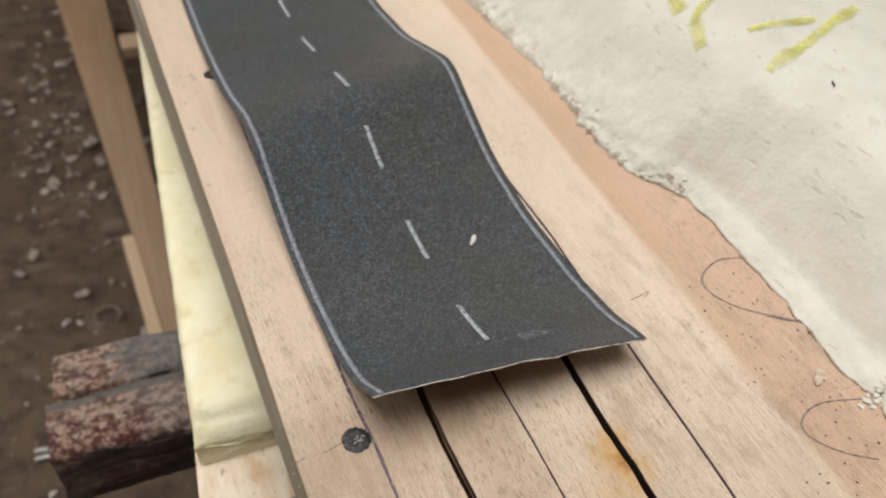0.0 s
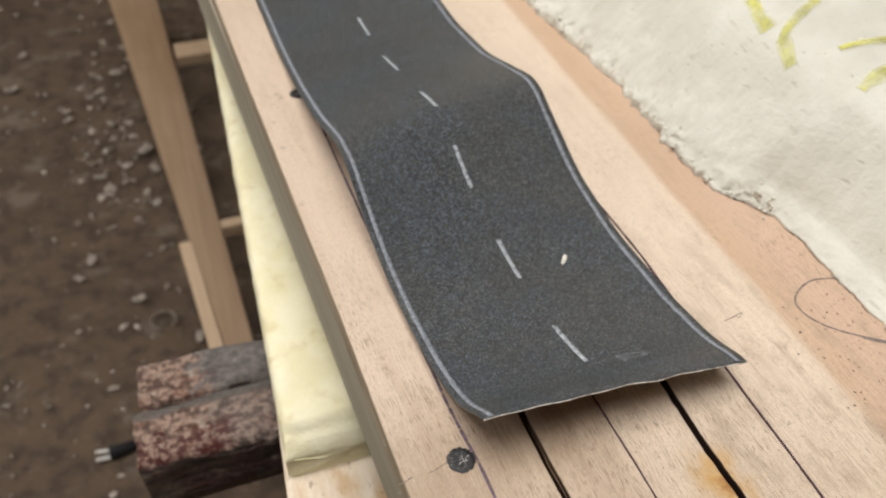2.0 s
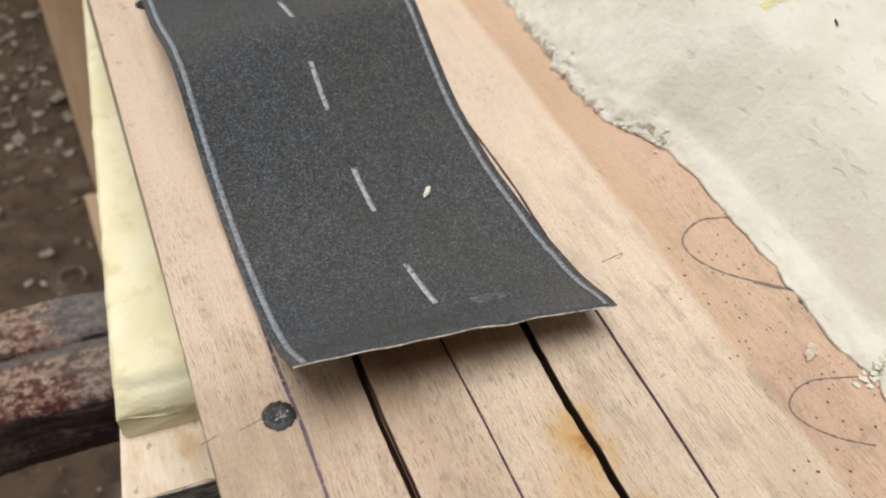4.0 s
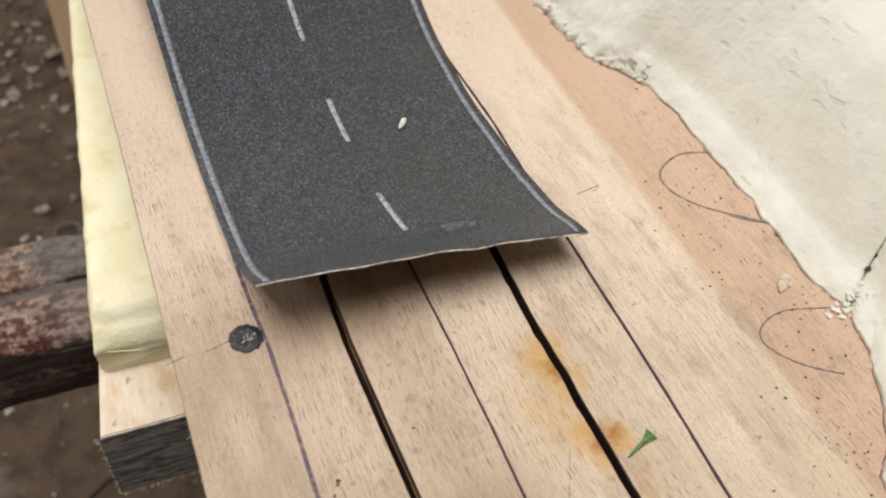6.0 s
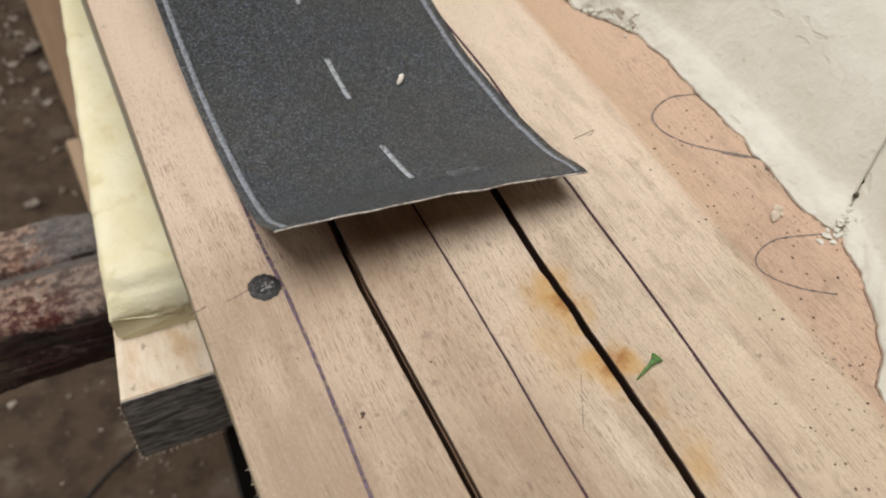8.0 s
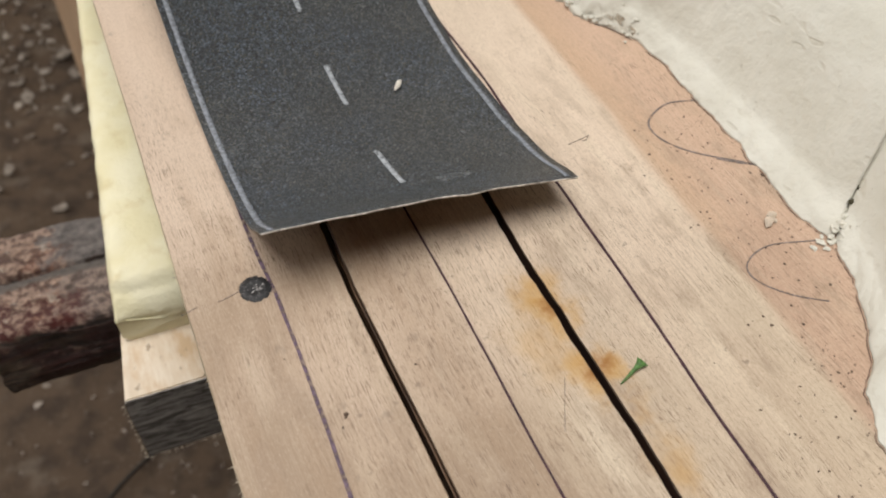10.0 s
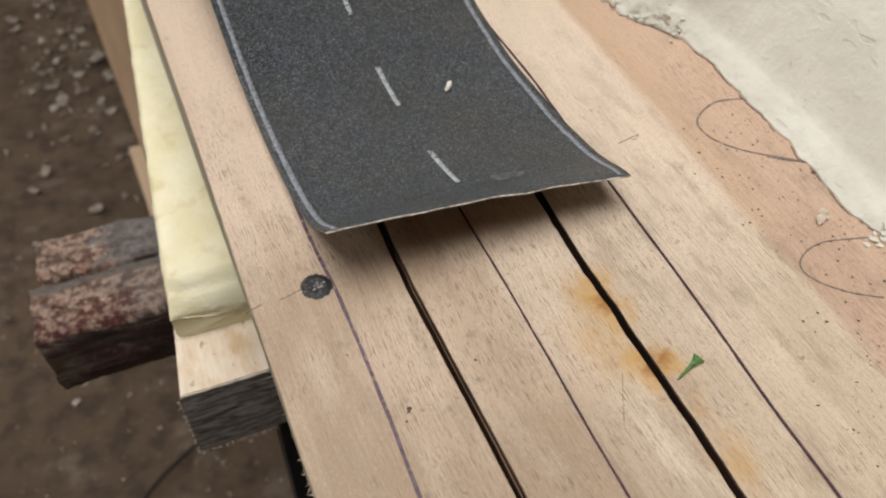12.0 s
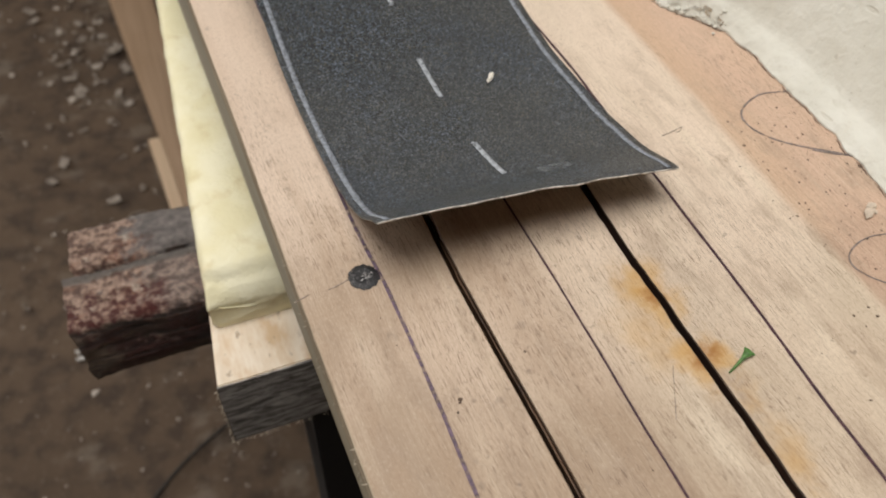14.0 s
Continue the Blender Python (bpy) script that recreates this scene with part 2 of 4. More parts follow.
def painted_timber(red):
    """Old bearer: tan, grey and white paint crusts over the top, a dark red run down the near edge, bare grooved brown sides."""
    g = Graph("paint_splashed_timber")
    a, b = g.noise(75, None, 6, 0.7), g.noise(230, None, 6, 0.75)
    s = g.noise(1, g.place(scale=(26, 260, 520)), 4, 0.6)
    xyz = g.add("ShaderNodeSeparateXYZ", Vector=g.coord).outputs
    up = g.add("ShaderNodeSeparateXYZ", Vector=g.add("ShaderNodeNewGeometry").outputs["Normal"]).outputs[2]
    # bare side: dark grooved grain, greyer towards the cut end, a red film over part of it
    side = g.mix(g.ramp(s, 0.36, 0.64), (0.010, 0.006, 0.005), (0.105, 0.062, 0.043))
    side = g.mix(g.ramp(g.math("ADD", xyz[0], g.ramp(a, 0.3, 0.7, -0.008, 0.008)), -0.088, -0.100, 0, 0.75), side, g.mix(g.ramp(s, 0.35, 0.62), (0.035, 0.024, 0.018), (0.24, 0.175, 0.125)))
    film = g.math("MULTIPLY", g.ramp(g.noise(42, g.place(loc=(0.2, 0.4, 0)), 4), 0.42, 0.56, 0, 0.85), red)
    side = g.mix(film, side, g.mix(g.ramp(s, 0.3, 0.7), (0.022, 0.006, 0.005), (0.085, 0.022, 0.017)))
    top = g.ramp(g.math("ADD", up, g.ramp(g.noise(90, None, 5, 0.65), 0.3, 0.7, -0.45, 0.45)), 0.22, 0.55)
    crust = g.mix(g.ramp(b, 0.43, 0.58), (0.115, 0.066, 0.050), (0.47, 0.335, 0.26))
    rusty = g.ramp(g.noise(110, g.place(loc=(0.4, 0, 0.9)), 6, 0.72), 0.50, 0.64, 0, 0.7)
    crust = g.mix(rusty, crust, g.mix(g.ramp(b, 0.35, 0.65), (0.10, 0.040, 0.026), (0.33, 0.155, 0.095)))
    greyer = g.math("MULTIPLY", g.ramp(g.math("ADD", xyz[0], g.ramp(a, 0.3, 0.7, -0.012, 0.012)), -0.085, -0.072), 1 - 0.55 * red)
    crust = g.mix(greyer, crust, g.mix(g.ramp(b, 0.3, 0.7), (0.085, 0.078, 0.075), (0.24, 0.225, 0.215)))
    near = g.math("ADD", xyz[1], g.ramp(a, 0.3, 0.7, -0.012, 0.012))
    run = g.math("MULTIPLY", g.ramp(near, 0.002, -0.005), g.ramp(xyz[0], -0.062, -0.074))
    crust = g.mix(g.math("MULTIPLY", run, g.ramp(b, 0.42, 0.60, red, red * 0.15)), crust, (0.080, 0.017, 0.015))
    crust = g.mix(g.ramp(g.noise(80, g.place(loc=(0.7, 0.2, 0.3)), 6, 0.75), 0.60, 0.66, 0, 0.8), crust, (0.56, 0.48, 0.39))
    crust = g.mix(g.ramp(g.noise(200, g.place(loc=(1.7, 0.2, 0.3)), 5, 0.75), 0.64, 0.70, 0, 0.8), crust, (0.64, 0.60, 0.54))
    strip = g.math("MULTIPLY", g.ramp(g.math("ADD", xyz[1], g.ramp(b, 0.3, 0.7, -0.0015, 0.0015)), 0.0095, 0.0115), red)
    crust = g.mix(g.math("MULTIPLY", strip, 0.9), crust, g.mix(g.ramp(b, 0.3, 0.7), (0.085, 0.078, 0.070), (0.17, 0.155, 0.14)))
    c = g.mix(top, side, crust)
    return g.done(c, g.ramp(b, 0.3, 0.7, 0.35, 0.7), g.math("ADD", g.math("ADD", a, b), g.math("MULTIPLY", s, 1.4)), 0.0026, 1.0)


def soil():
    g = Graph("trodden_dirt_floor")
    w, n, f = g.noise(4, None, 4), g.noise(30, None, 5), g.noise(220, None, 4)
    c = g.mix(g.ramp(w, 0.3, 0.7), (0.085, 0.055, 0.033), (0.120, 0.080, 0.050))
    c = g.mix(g.ramp(n, 0.42, 0.66, 0, 0.75), c, (0.042, 0.027, 0.018))
    c = g.mix(g.ramp(g.noise(14, g.place(loc=(3, 1, 0)), 4, 0.6), 0.54, 0.68, 0, 0.55), c, (0.205, 0.165, 0.125))
    c = g.mix(g.ramp(f, 0.60, 0.72, 0, 0.55), c, (0.24, 0.195, 0.15))
    return g.done(c, 0.85, g.math("ADD", n, g.math("MULTIPLY", f, 0.4)), 0.003, 0.5)


M_FACE, M_GRIT, M_WHITE, M_YELLOW, M_TIMBER, M_SOIL = wood_face(), grit(), foam_white(), foam_yellow(), painted_timber(1.0), soil()
M_TIMBER_GREY = painted_timber(0.15)
M_EDGE = plain_wood("plywood_edge", (0.25, 0.195, 0.13), (0.50, 0.41, 0.295), "y", 1.6, 0.85)
M_BATTEN = plain_wood("grey_batten", (0.31, 0.275, 0.205), (0.40, 0.36, 0.28), "y", 0.3, 0.8)
# slot walls in dark brown, those of the second slot darkest
M_KERF = plain_wood("brown_kerf", (0.020, 0.010, 0.005), (0.17, 0.090, 0.042), "y")
M_LIT_STRAND = plain_wood("brown_strand", (0.030, 0.014, 0.008), (0.20, 0.115, 0.065), "y", 3.0, 0.5)
M_DARK_KERF = plain_wood("dark_kerf", (0.018, 0.008, 0.005), (0.075, 0.034, 0.017), "y")
def beam_wood():
    g = Graph("pale_blotched_beam")
    fine = g.noise(1, g.place(scale=(300, 60, 300)), 4)
    blot = g.noise(1, g.place(scale=(70, 32, 70), rot=(0, 0, -12)), 4, 0.6)
    c = g.mix(g.ramp(fine, 0.3, 0.7), (0.70, 0.585, 0.445), (0.79, 0.70, 0.57))
    c = g.mix(g.ramp(blot, 0.48, 0.66, 0, 0.75), c, (0.56, 0.37, 0.19))
    c = g.mix(g.ramp(g.noise(1, g.place(scale=(300, 140, 200)), 4, 0.65), 0.60, 0.70, 0, 0.7), c, (0.27, 0.19, 0.12))
    return g.done(c, 0.7, g.math("ADD", fine, blot), 0.0006, 0.6)


M_BEAM = beam_wood()


def end_grain():
    """Weathered sawn end: grey torn ridges running across, darker in the furrows."""
    g = Graph("weathered_end_grain")
    where = g.place(scale=(90, 300, 620), rot=(0, 9, 0))
    r, f, w = g.noise(1, where, 5, 0.7, 0.6), g.noise(900, None, 3), g.noise(45, None, 3)
    c = g.mix(g.ramp(r, 0.38, 0.66), (0.12, 0.11, 0.10), (0.56, 0.53, 0.49))
    c = g.mix(g.ramp(w, 0.45, 0.7, 0, 0.5), c, (0.22, 0.20, 0.18))
    return g.done(c, 0.8, g.math("ADD", r, g.math("MULTIPLY", f, 0.25)), 0.0016, 1.0)


M_END = end_grain()
M_RAIL = plain_wood("brown_rail", (0.335, 0.228, 0.142), (0.415, 0.288, 0.188), "y", 0.35)
M_LATH = plain_wood("pale_lath", (0.56, 0.41, 0.27), (0.66, 0.50, 0.345), "y", 0.6)
M_CHALK = flat("pale_road_paint", (0.36, 0.385, 0.41), 0.7, 0.3, 900)
M_EDGELINE = flat("blue_grey_road_paint", (0.235, 0.255, 0.285), 0.7, 0.35, 900)
M_PAPER = flat("paper_backing", (0.66, 0.60, 0.56), 0.8, 0.6, 420)
M_BACK = flat("brown_paper_back", (0.17, 0.105, 0.06), 0.85, 0.2, 300)
M_PURPLE = flat("purple_ink", (0.135, 0.090, 0.128), 0.6, 0.35, 600)
M_DARKINK = flat("dark_ink", (0.055, 0.020, 0.030), 0.6, 0.4, 600)
M_PENCIL = flat("graphite", (0.22, 0.18, 0.165), 0.5, 0.35, 900)
def rubbed_black():
    g = Graph("blackened_screw")
    n = g.noise(1300, None, 4, 0.7)
    return g.done(g.mix(g.ramp(n, 0.52, 0.68, 0, 0.8), (0.018, 0.018, 0.019), (0.16, 0.155, 0.15)), 0.5, n, 0.0003, 0.8)


M_SCREW = rubbed_black()
M_SCRATCH = flat("scratched_metal", (0.34, 0.33, 0.32), 0.5, 0.5, 1500, 0.0001, 0.2)
M_GREEN = flat("green_scrap", (0.09, 0.20, 0.05), 0.5, 0.4, 900)
M_CRUMB = flat("foam_crumb", (0.74, 0.71, 0.62), 0.8, 0.12, 900)
M_BLACK = flat("black_paint", (0.004, 0.004, 0.005), 0.8, 0.3, 200)
M_MARKER = flat("yellow_marker", (0.70, 0.68, 0.15), 0.7, 0.2, 120)
M_WASH = flat("faint_yellow_marker", (0.72, 0.71, 0.32), 0.7, 0.2, 120)
M_MOSS = flat("olive_crumb", (0.085, 0.075, 0.04), 0.9, 0.5, 700, 0.0006)
M_PRONG = flat("plated_brass", (0.78, 0.77, 0.74), 0.45, 0.1, 400, 0.0001, 0.4)
M_FAINT = flat("faint_graphite", (0.36, 0.29, 0.235), 0.6, 0.3, 900)
M_BUFF = flat("buff_foam_chip", (0.56, 0.47, 0.37), 0.8, 0.15, 900)
M_SPECK = flat("dark_speck", (0.09, 0.055, 0.035), 0.7, 0.4, 900)
def mixed_scraps():
    g = Graph("pale_scrap")
    isle = g.add("ShaderNodeNewGeometry").outputs["Random Per Island"]
    c = g.mix(g.math("POWER", isle, 1.4), (0.13, 0.098, 0.070), (0.66, 0.59, 0.51))
    n = g.noise(120, None, 3)
    return g.done(g.mix(g.ramp(n, 0.35, 0.7, 0, 0.5), c, (0.16, 0.125, 0.095)), 0.65, n, 0.001, 0.5)


M_SCRAP = mixed_scraps()
M_OUTLINE = flat("brown_foot_line", (0.11, 0.065, 0.045), 0.7, 0.4, 900)
M_SPLINTER = flat("pale_splinter", (0.52, 0.45, 0.35), 0.8, 0.3, 300)
M_SMEAR = flat("chalk_smear", (0.20, 0.215, 0.22), 0.7, 0.3, 900)
M_CRACK = flat("soiled_crack", (0.27, 0.21, 0.14), 0.9, 0.4, 400)
M_CABLE = flat("dusty_cable", (0.03, 0.024, 0.019), 0.7, 0.4, 200)
M_WALL = flat("plastered_wall", (0.31, 0.275, 0.235), 0.85, 0.15, 6, 0.002)


def thin_cover(m, lo, hi, scale):
    """Lets an abraded paint film break up into patches."""
    t = m.node_tree
    n, r = t.nodes.new("ShaderNodeTexNoise"), t.nodes.new("ShaderNodeMapRange")
    n.inputs["Scale"].default_value, n.inputs["Detail"].default_value = scale, 4
    t.links.new(t.nodes["Texture Coordinate"].outputs["Object"], n.inputs["Vector"])
    t.links.new(n.outputs["Fac"], r.inputs[0])
    r.inputs[1].default_value, r.inputs[2].default_value = lo, hi
    t.links.new(r.outputs[0], t.nodes["Principled BSDF"].inputs["Alpha"])


thin_cover(M_MARKER, 0.22, 0.90, 130)
thin_cover(M_WASH, 0.25, 1.0, 160)
thin_cover(M_EDGELINE, 0.10, 0.42, 1500)
thin_cover(M_CHALK, 0.22, 0.42, 900)
thin_cover(M_CRACK, 0.34, 0.70, 300)
thin_cover(M_OUTLINE, 0.40, 0.56, 260)
thin_cover(M_SCRATCH, 0.3, 0.6, 1600)
thin_cover(M_SMEAR, 0.42, 0.75, 700)
thin_cover(M_FAINT, 0.25, 0.60, 420)
thin_cover(M_PENCIL, 0.24, 0.56, 420)
thin_cover(M_PURPLE, 0.25, 0.58, 420)
thin_cover(M_DARKINK, 0.12, 0.38, 520)


# ---- building helpers ----
def world_origin(ob):
    p = Vector((0, 0, 0))
    while ob is not None:
        p += ob.location
        ob = ob.parent
    return p


def part(name, bm, material, parent=None, label="", smooth=False):
    """Links a bmesh, given in the world's metres, as one mesh object under a thing or a part."""
    if parent is not None:
        bmesh.ops.translate(bm, vec=-world_origin(parent), verts=bm.verts)
    me = bpy.data.meshes.new(name)
    bm.to_mesh(me)
    bm.free()
    for m in material if isinstance(material, tuple) else (material,):
        me.materials.append(m)
    if smooth:
        me.shade_smooth()
    ob = new(name, me)
    ob.parent = parent
    if label:
        ob["label"] = label
    return ob


def thing(name, where, label, category, group="", kind=""):
    ob = new(name)
    ob.location = where
    ob.empty_display_size = 0.01
    return tagged(ob, label, category, group, kind)


def box(x0, x1, y0, y1, z0, z1, bevel=0.0, rough=0.0, cuts=0, seed=0):
    """A box with eased, slightly uneven edges; z over the board's upper face."""
    bm = bmesh.new()
    bmesh.ops.create_cube(bm, size=1)
    for v in bm.verts:
        v.co = Vector(((x0 + x1) / 2 + v.co.x * (x1 - x0), (y0 + y1) / 2 + v.co.y * (y1 - y0), TOP + (z0 + z1) / 2 + v.co.z * (z1 - z0)))
    if cuts:
        bmesh.ops.subdivide_edges(bm, edges=bm.edges, cuts=cuts, use_grid_fill=True)
    if bevel:
        sharp = [e for e in bm.edges if len(e.link_faces) == 2 and e.calc_face_angle(0) > 1]
        bmesh.ops.bevel(bm, geom=sharp, offset=bevel, segments=2, affect="EDGES")
    if rough:
        for v in bm.verts:
            v.co += rough * Vector(noise.noise_vector(v.co * 60 + Vector((seed, 0, 0))))
    return bm


def ribbon(points, width, thick=0.00015):
    """A thin flat line of ink along points (x, y, z over the board), with uneven width."""
    bm = bmesh.new()
    pts = [Vector(lift(p)) for p in points]
    rows = []
    for i, p in enumerate(pts):
        d = (pts[min(i + 1, len(pts) - 1)] - pts[max(i - 1, 0)]).normalized()
        side = Vector((-d.y, d.x, 0)).normalized() * width * 0.5 * (0.85 + 0.3 * noise.noise(p * 400))
        up = Vector((0, 0, thick))
        rows.append([bm.verts.new(q) for q in (p - side, p - side * 0.8 + up, p + side * 0.8 + up, p + side)])
    for a, b in zip(rows, rows[1:]):
        for k in range(3):
            bm.faces.new((a[k], a[k + 1], b[k + 1], b[k]))
    return bm


def spline(knots, n):
    """Smooth points through knots (tuples of two or three)."""
    k = [Vector((*p, 0)[:3]) for p in knots]
    k = [2 * k[0] - k[1]] + k + [2 * k[-1] - k[-2]]
    out = []
    for i in range(n):
        s = i / (n - 1) * (len(k) - 3)
        j = min(int(s), len(k) - 4)
        u = s - j
        a, b, c, d = k[j : j + 4]
        out.append(0.5 * (2 * b + (c - a) * u + (2 * a - 5 * b + 4 * c - d) * u * u + (3 * b - a - 3 * c + d) * u ** 3))
    return out


def skewed(bm, k, y0):
    for v in bm.verts:
        v.co.x += k * (v.co.y - y0)
    return bm


# ---- the room ----
def slab(name, x0, x1, y0, y1, z0, z1, material, label, category):
    ob = part(name, box(x0, x1, y0, y1, z0 - TOP, z1 - TOP), material)
    return tagged(ob, label, category, kind="structure")


def ground():
    bm = bmesh.new()
    bmesh.ops.create_grid(bm, x_segments=160, y_segments=160, size=2.6)
    for v in bm.verts:
        v.co.z = 0.003 * noise.noise(v.co * 9) + 0.0015 * noise.noise(v.co * 31) - 0.002
    ob = part("floor", bm, M_SOIL, None, "", True)
    tagged(ob, "trodden brown dirt floor littered with pale scraps", "floor", kind="structure")


ground()
slab("wall_north", -2.7, 2.7, 2.6, 2.7, -0.05, 2.6, M_WALL, "plain plastered workshop wall", "wall")
slab("wall_south", -2.7, 2.7, -2.7, -2.6, -0.05, 2.6, M_WALL, "plain plastered workshop wall", "wall")
slab("wall_east", 2.6, 2.7, -2.6, 2.6, -0.05, 2.6, M_WALL, "plain plastered workshop wall", "wall")
# the opening in this unseen wall is made up to hold the fill
for i, (y0, y1, z0, z1) in enumerate(((-2.6, 1.50, -0.05, 2.6), (2.50, 2.6, -0.05, 2.6), (1.50, 2.50, -0.05, 0.85), (1.50, 2.50, 2.05, 2.6))):
    slab("wall_west_%d" % (i + 1), -2.7, -2.6, y0, y1, z0, z1, M_WALL, "unseen plastered workshop wall round an opening added for the fill", "wall")
slab("ceiling", -2.7, 2.7, -2.7, 2.7, 2.6, 2.7, M_WALL, "plain pale workshop ceiling", "ceiling")

# ---- the plywood board with its two slots ----
# far length lies out of view, added so the board shades the floor
BOARD_Y0, BOARD_Y1 = -0.17, 1.2


def slot_1(y):
    k = np.interp(y, (-0.17, -0.061, -0.043, -0.028, 0.0, 0.06, 0.46), (0.0235, 0.0216, 0.0209, 0.0202, 0.0191, 0.0194, 0.0180))
    return float(k) + 0.0002 * noise.noise(Vector((y * 130, 1, 0)))


def slot_2(y):
    k = np.interp(y, (-0.17, -0.083, -0.065, -0.046, -0.028, -0.006, 0.017, 0.46), (0.0690, 0.0686, 0.0685, 0.0679, 0.0676, 0.0669, 0.0674, 0.0670))
    return float(k) + 0.00026 * noise.noise(Vector((y * 130, 7, 0))) + 0.00022 * noise.noise(Vector((y * 420, 2, 0)))


def panel(left, right, n=420):
    """A long piece of the board between two edge functions of y."""
    bm = bmesh.new()
    rows = []
    for i in range(n + 1):
        y = BOARD_Y0 + (BOARD_Y1 - BOARD_Y0) * i / n
        a, b = left(y), right(y)
        e = 0.0003
        rows.append([bm.verts.new(lift(p)) for p in ((a, y, -THICK), (a, y, -e), (a + e, y, 0), (b - e, y, 0), (b, y, -e), (b, y, -THICK))])
    for p, q in zip(rows, rows[1:]):
        for k in range(6):
            f = bm.faces.new((p[k], p[(k + 1) % 6], q[(k + 1) % 6], q[k]))
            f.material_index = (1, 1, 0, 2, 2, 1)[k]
    bm.faces.new(rows[0]).material_index = 1
    bm.faces.new(rows[-1][::-1]).material_index = 1
    bmesh.ops.recalc_face_normals(bm, faces=bm.faces)
    return bm


def board_left(y):
    k = np.interp(y, (-0.17, -0.05, 0.01, 0.08, 0.17, 0.25, 0.46), (-0.0195, -0.0219, -0.0231, -0.0240, -0.0260, -0.0276, -0.0300))
    return float(k) + 0.0002 * noise.noise(Vector((y * 300, 3, 0))) + 0.00012 * noise.noise(Vector((y * 1100, 8, 0)))


board = thing("plywood_board", (0, 0, TOP - THICK), "pale plywood board with two sawn slots and ink lines", "board")
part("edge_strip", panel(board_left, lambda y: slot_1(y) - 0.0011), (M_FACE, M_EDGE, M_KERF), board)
part("middle_strip", panel(lambda y: slot_1(y) + 0.0008, lambda y: slot_2(y) - 0.0008 - 0.0004 * max(0.0, noise.noise(Vector((y * 260, 5, 1))))), (M_FACE, M_KERF, M_DARK_KERF), board)
part("wide_panel", panel(lambda y: slot_2(y) + 0.0010 + 0.0003 * max(0.0, noise.noise(Vector((y * 300, 9, 4)))), lambda y: 0.5), (M_FACE, M_DARK_KERF, M_EDGE), board)


part("edge_batten", skewed(box(-0.0225, 0.006, BOARD_Y0 + 0.002, BOARD_Y1 - 0.002, -0.045, -THICK - 0.0001, 0.0008, 0.0003, 12), -0.026, 0.05), M_BATTEN, board, "weathered grey batten under the edge")
part("under_batten", box(0.11, 0.5, BOARD_Y0 + 0.002, BOARD_Y1 - 0.002, -0.045, -0.033, 0.0008), M_BATTEN, board, "weathered grey batten")


def lit_wall_strand():
    """A thin added brown strand that imitates the lit right wall of the first slot."""
    bm = bmesh.new()
    rows = []
    for i in range(90):
        y = -0.165 + 0.19 * i / 89
        x, z = slot_1(y) + 0.00052 + 0.00015 * noise.noise(Vector((y * 120, 0, 0))), -0.0016 + 0.0004 * noise.noise(Vector((y * 90, 4, 0)))
        rows.append([bm.verts.new(lift((x + 0.00027 * math.cos(a), y, z + 0.00027 * math.sin(a)))) for a in (0, 1.05, 2.09, 3.14, 4.19, 5.24)])
    for a, b in zip(rows, rows[1:]):
        for k in range(6):
            bm.faces.new((a[k], a[(k + 1) % 6], b[(k + 1) % 6], b[k]))
    return bm


part("lit_wall_strand", lit_wall_strand(), M_LIT_STRAND, board, "thin brown strand standing in for the lit slot wall", True)


def long_ink(name, knots, width, material, label):
    ys, xs = [k[1] for k in knots], [k[0] for k in knots]
    pts = []
    for i in range(121):
        y = ys[0] + (ys[-1] - ys[0]) * i / 120
        x = sum(float(np.interp(y + d, ys, xs)) for d in (-0.006, 0, 0.006)) / 3
        pts.append((x + 0.00015 * noise.noise(Vector((y * 90, x * 50, 0))), y, 0.00005))
    return part(name, ribbon(pts, width), material, board, label)


def ink(name, knots, width, material, label, n=60):
    return part(name, ribbon([(p.x, p.y, 0.00005) for p in spline(knots, n)], width), material, board, label)


long_ink("edge_line", [(0, -0.16), (0, -0.06), (0.0004, -0.0325), (0.0001, 0), (-0.0018, 0.029), (-0.004, 0.3)], 0.0012, M_PURPLE, "faded purple ink line")
long_ink("centre_line", [(0.045, -0.16), (0.0446, -0.077), (0.0441, -0.0554), (0.0441, -0.032), (0.0437, -0.0036), (0.0427, 0.022), (0.0420, 0.3)], 0.0008, M_DARKINK, "thin dark ink line")
long_ink("edge_line", [(0.09, -0.16), (0.0901, -0.09), (0.0896, -0.0657), (0.0903, -0.0328), (0.0901, 0.0155), (0.0896, 0.037), (0.0897, 0.055), (0.0898, 0.072), (0.0886, 0.09), (0.0876, 0.11), (0.0830, 0.15), (0.082, 0.3)], 0.0011, M_DARKINK, "dark purple ink line")
ink("pencil_arc", [(0.1532, 0.0341), (0.1423, 0.0358), (0.132, 0.0305), (0.1308, 0.0223), (0.1374, 0.0129), (0.1541, 0.0007)], 0.0008, M_PENCIL, "curved pencil line")
ink("pencil_arc", [(0.1430, 0.0078), (0.1480, 0.0042), (0.1541, 0.0006)], 0.0010, M_PENCIL, "heavier end of the curved pencil line")
ink("pencil_arc", [(0.1504, -0.0313), (0.136, -0.0281), (0.1264, -0.0312), (0.1247, -0.037), (0.1305, -0.0446), (0.1395, -0.0507)], 0.0006, M_PENCIL, "faint curved pencil line")

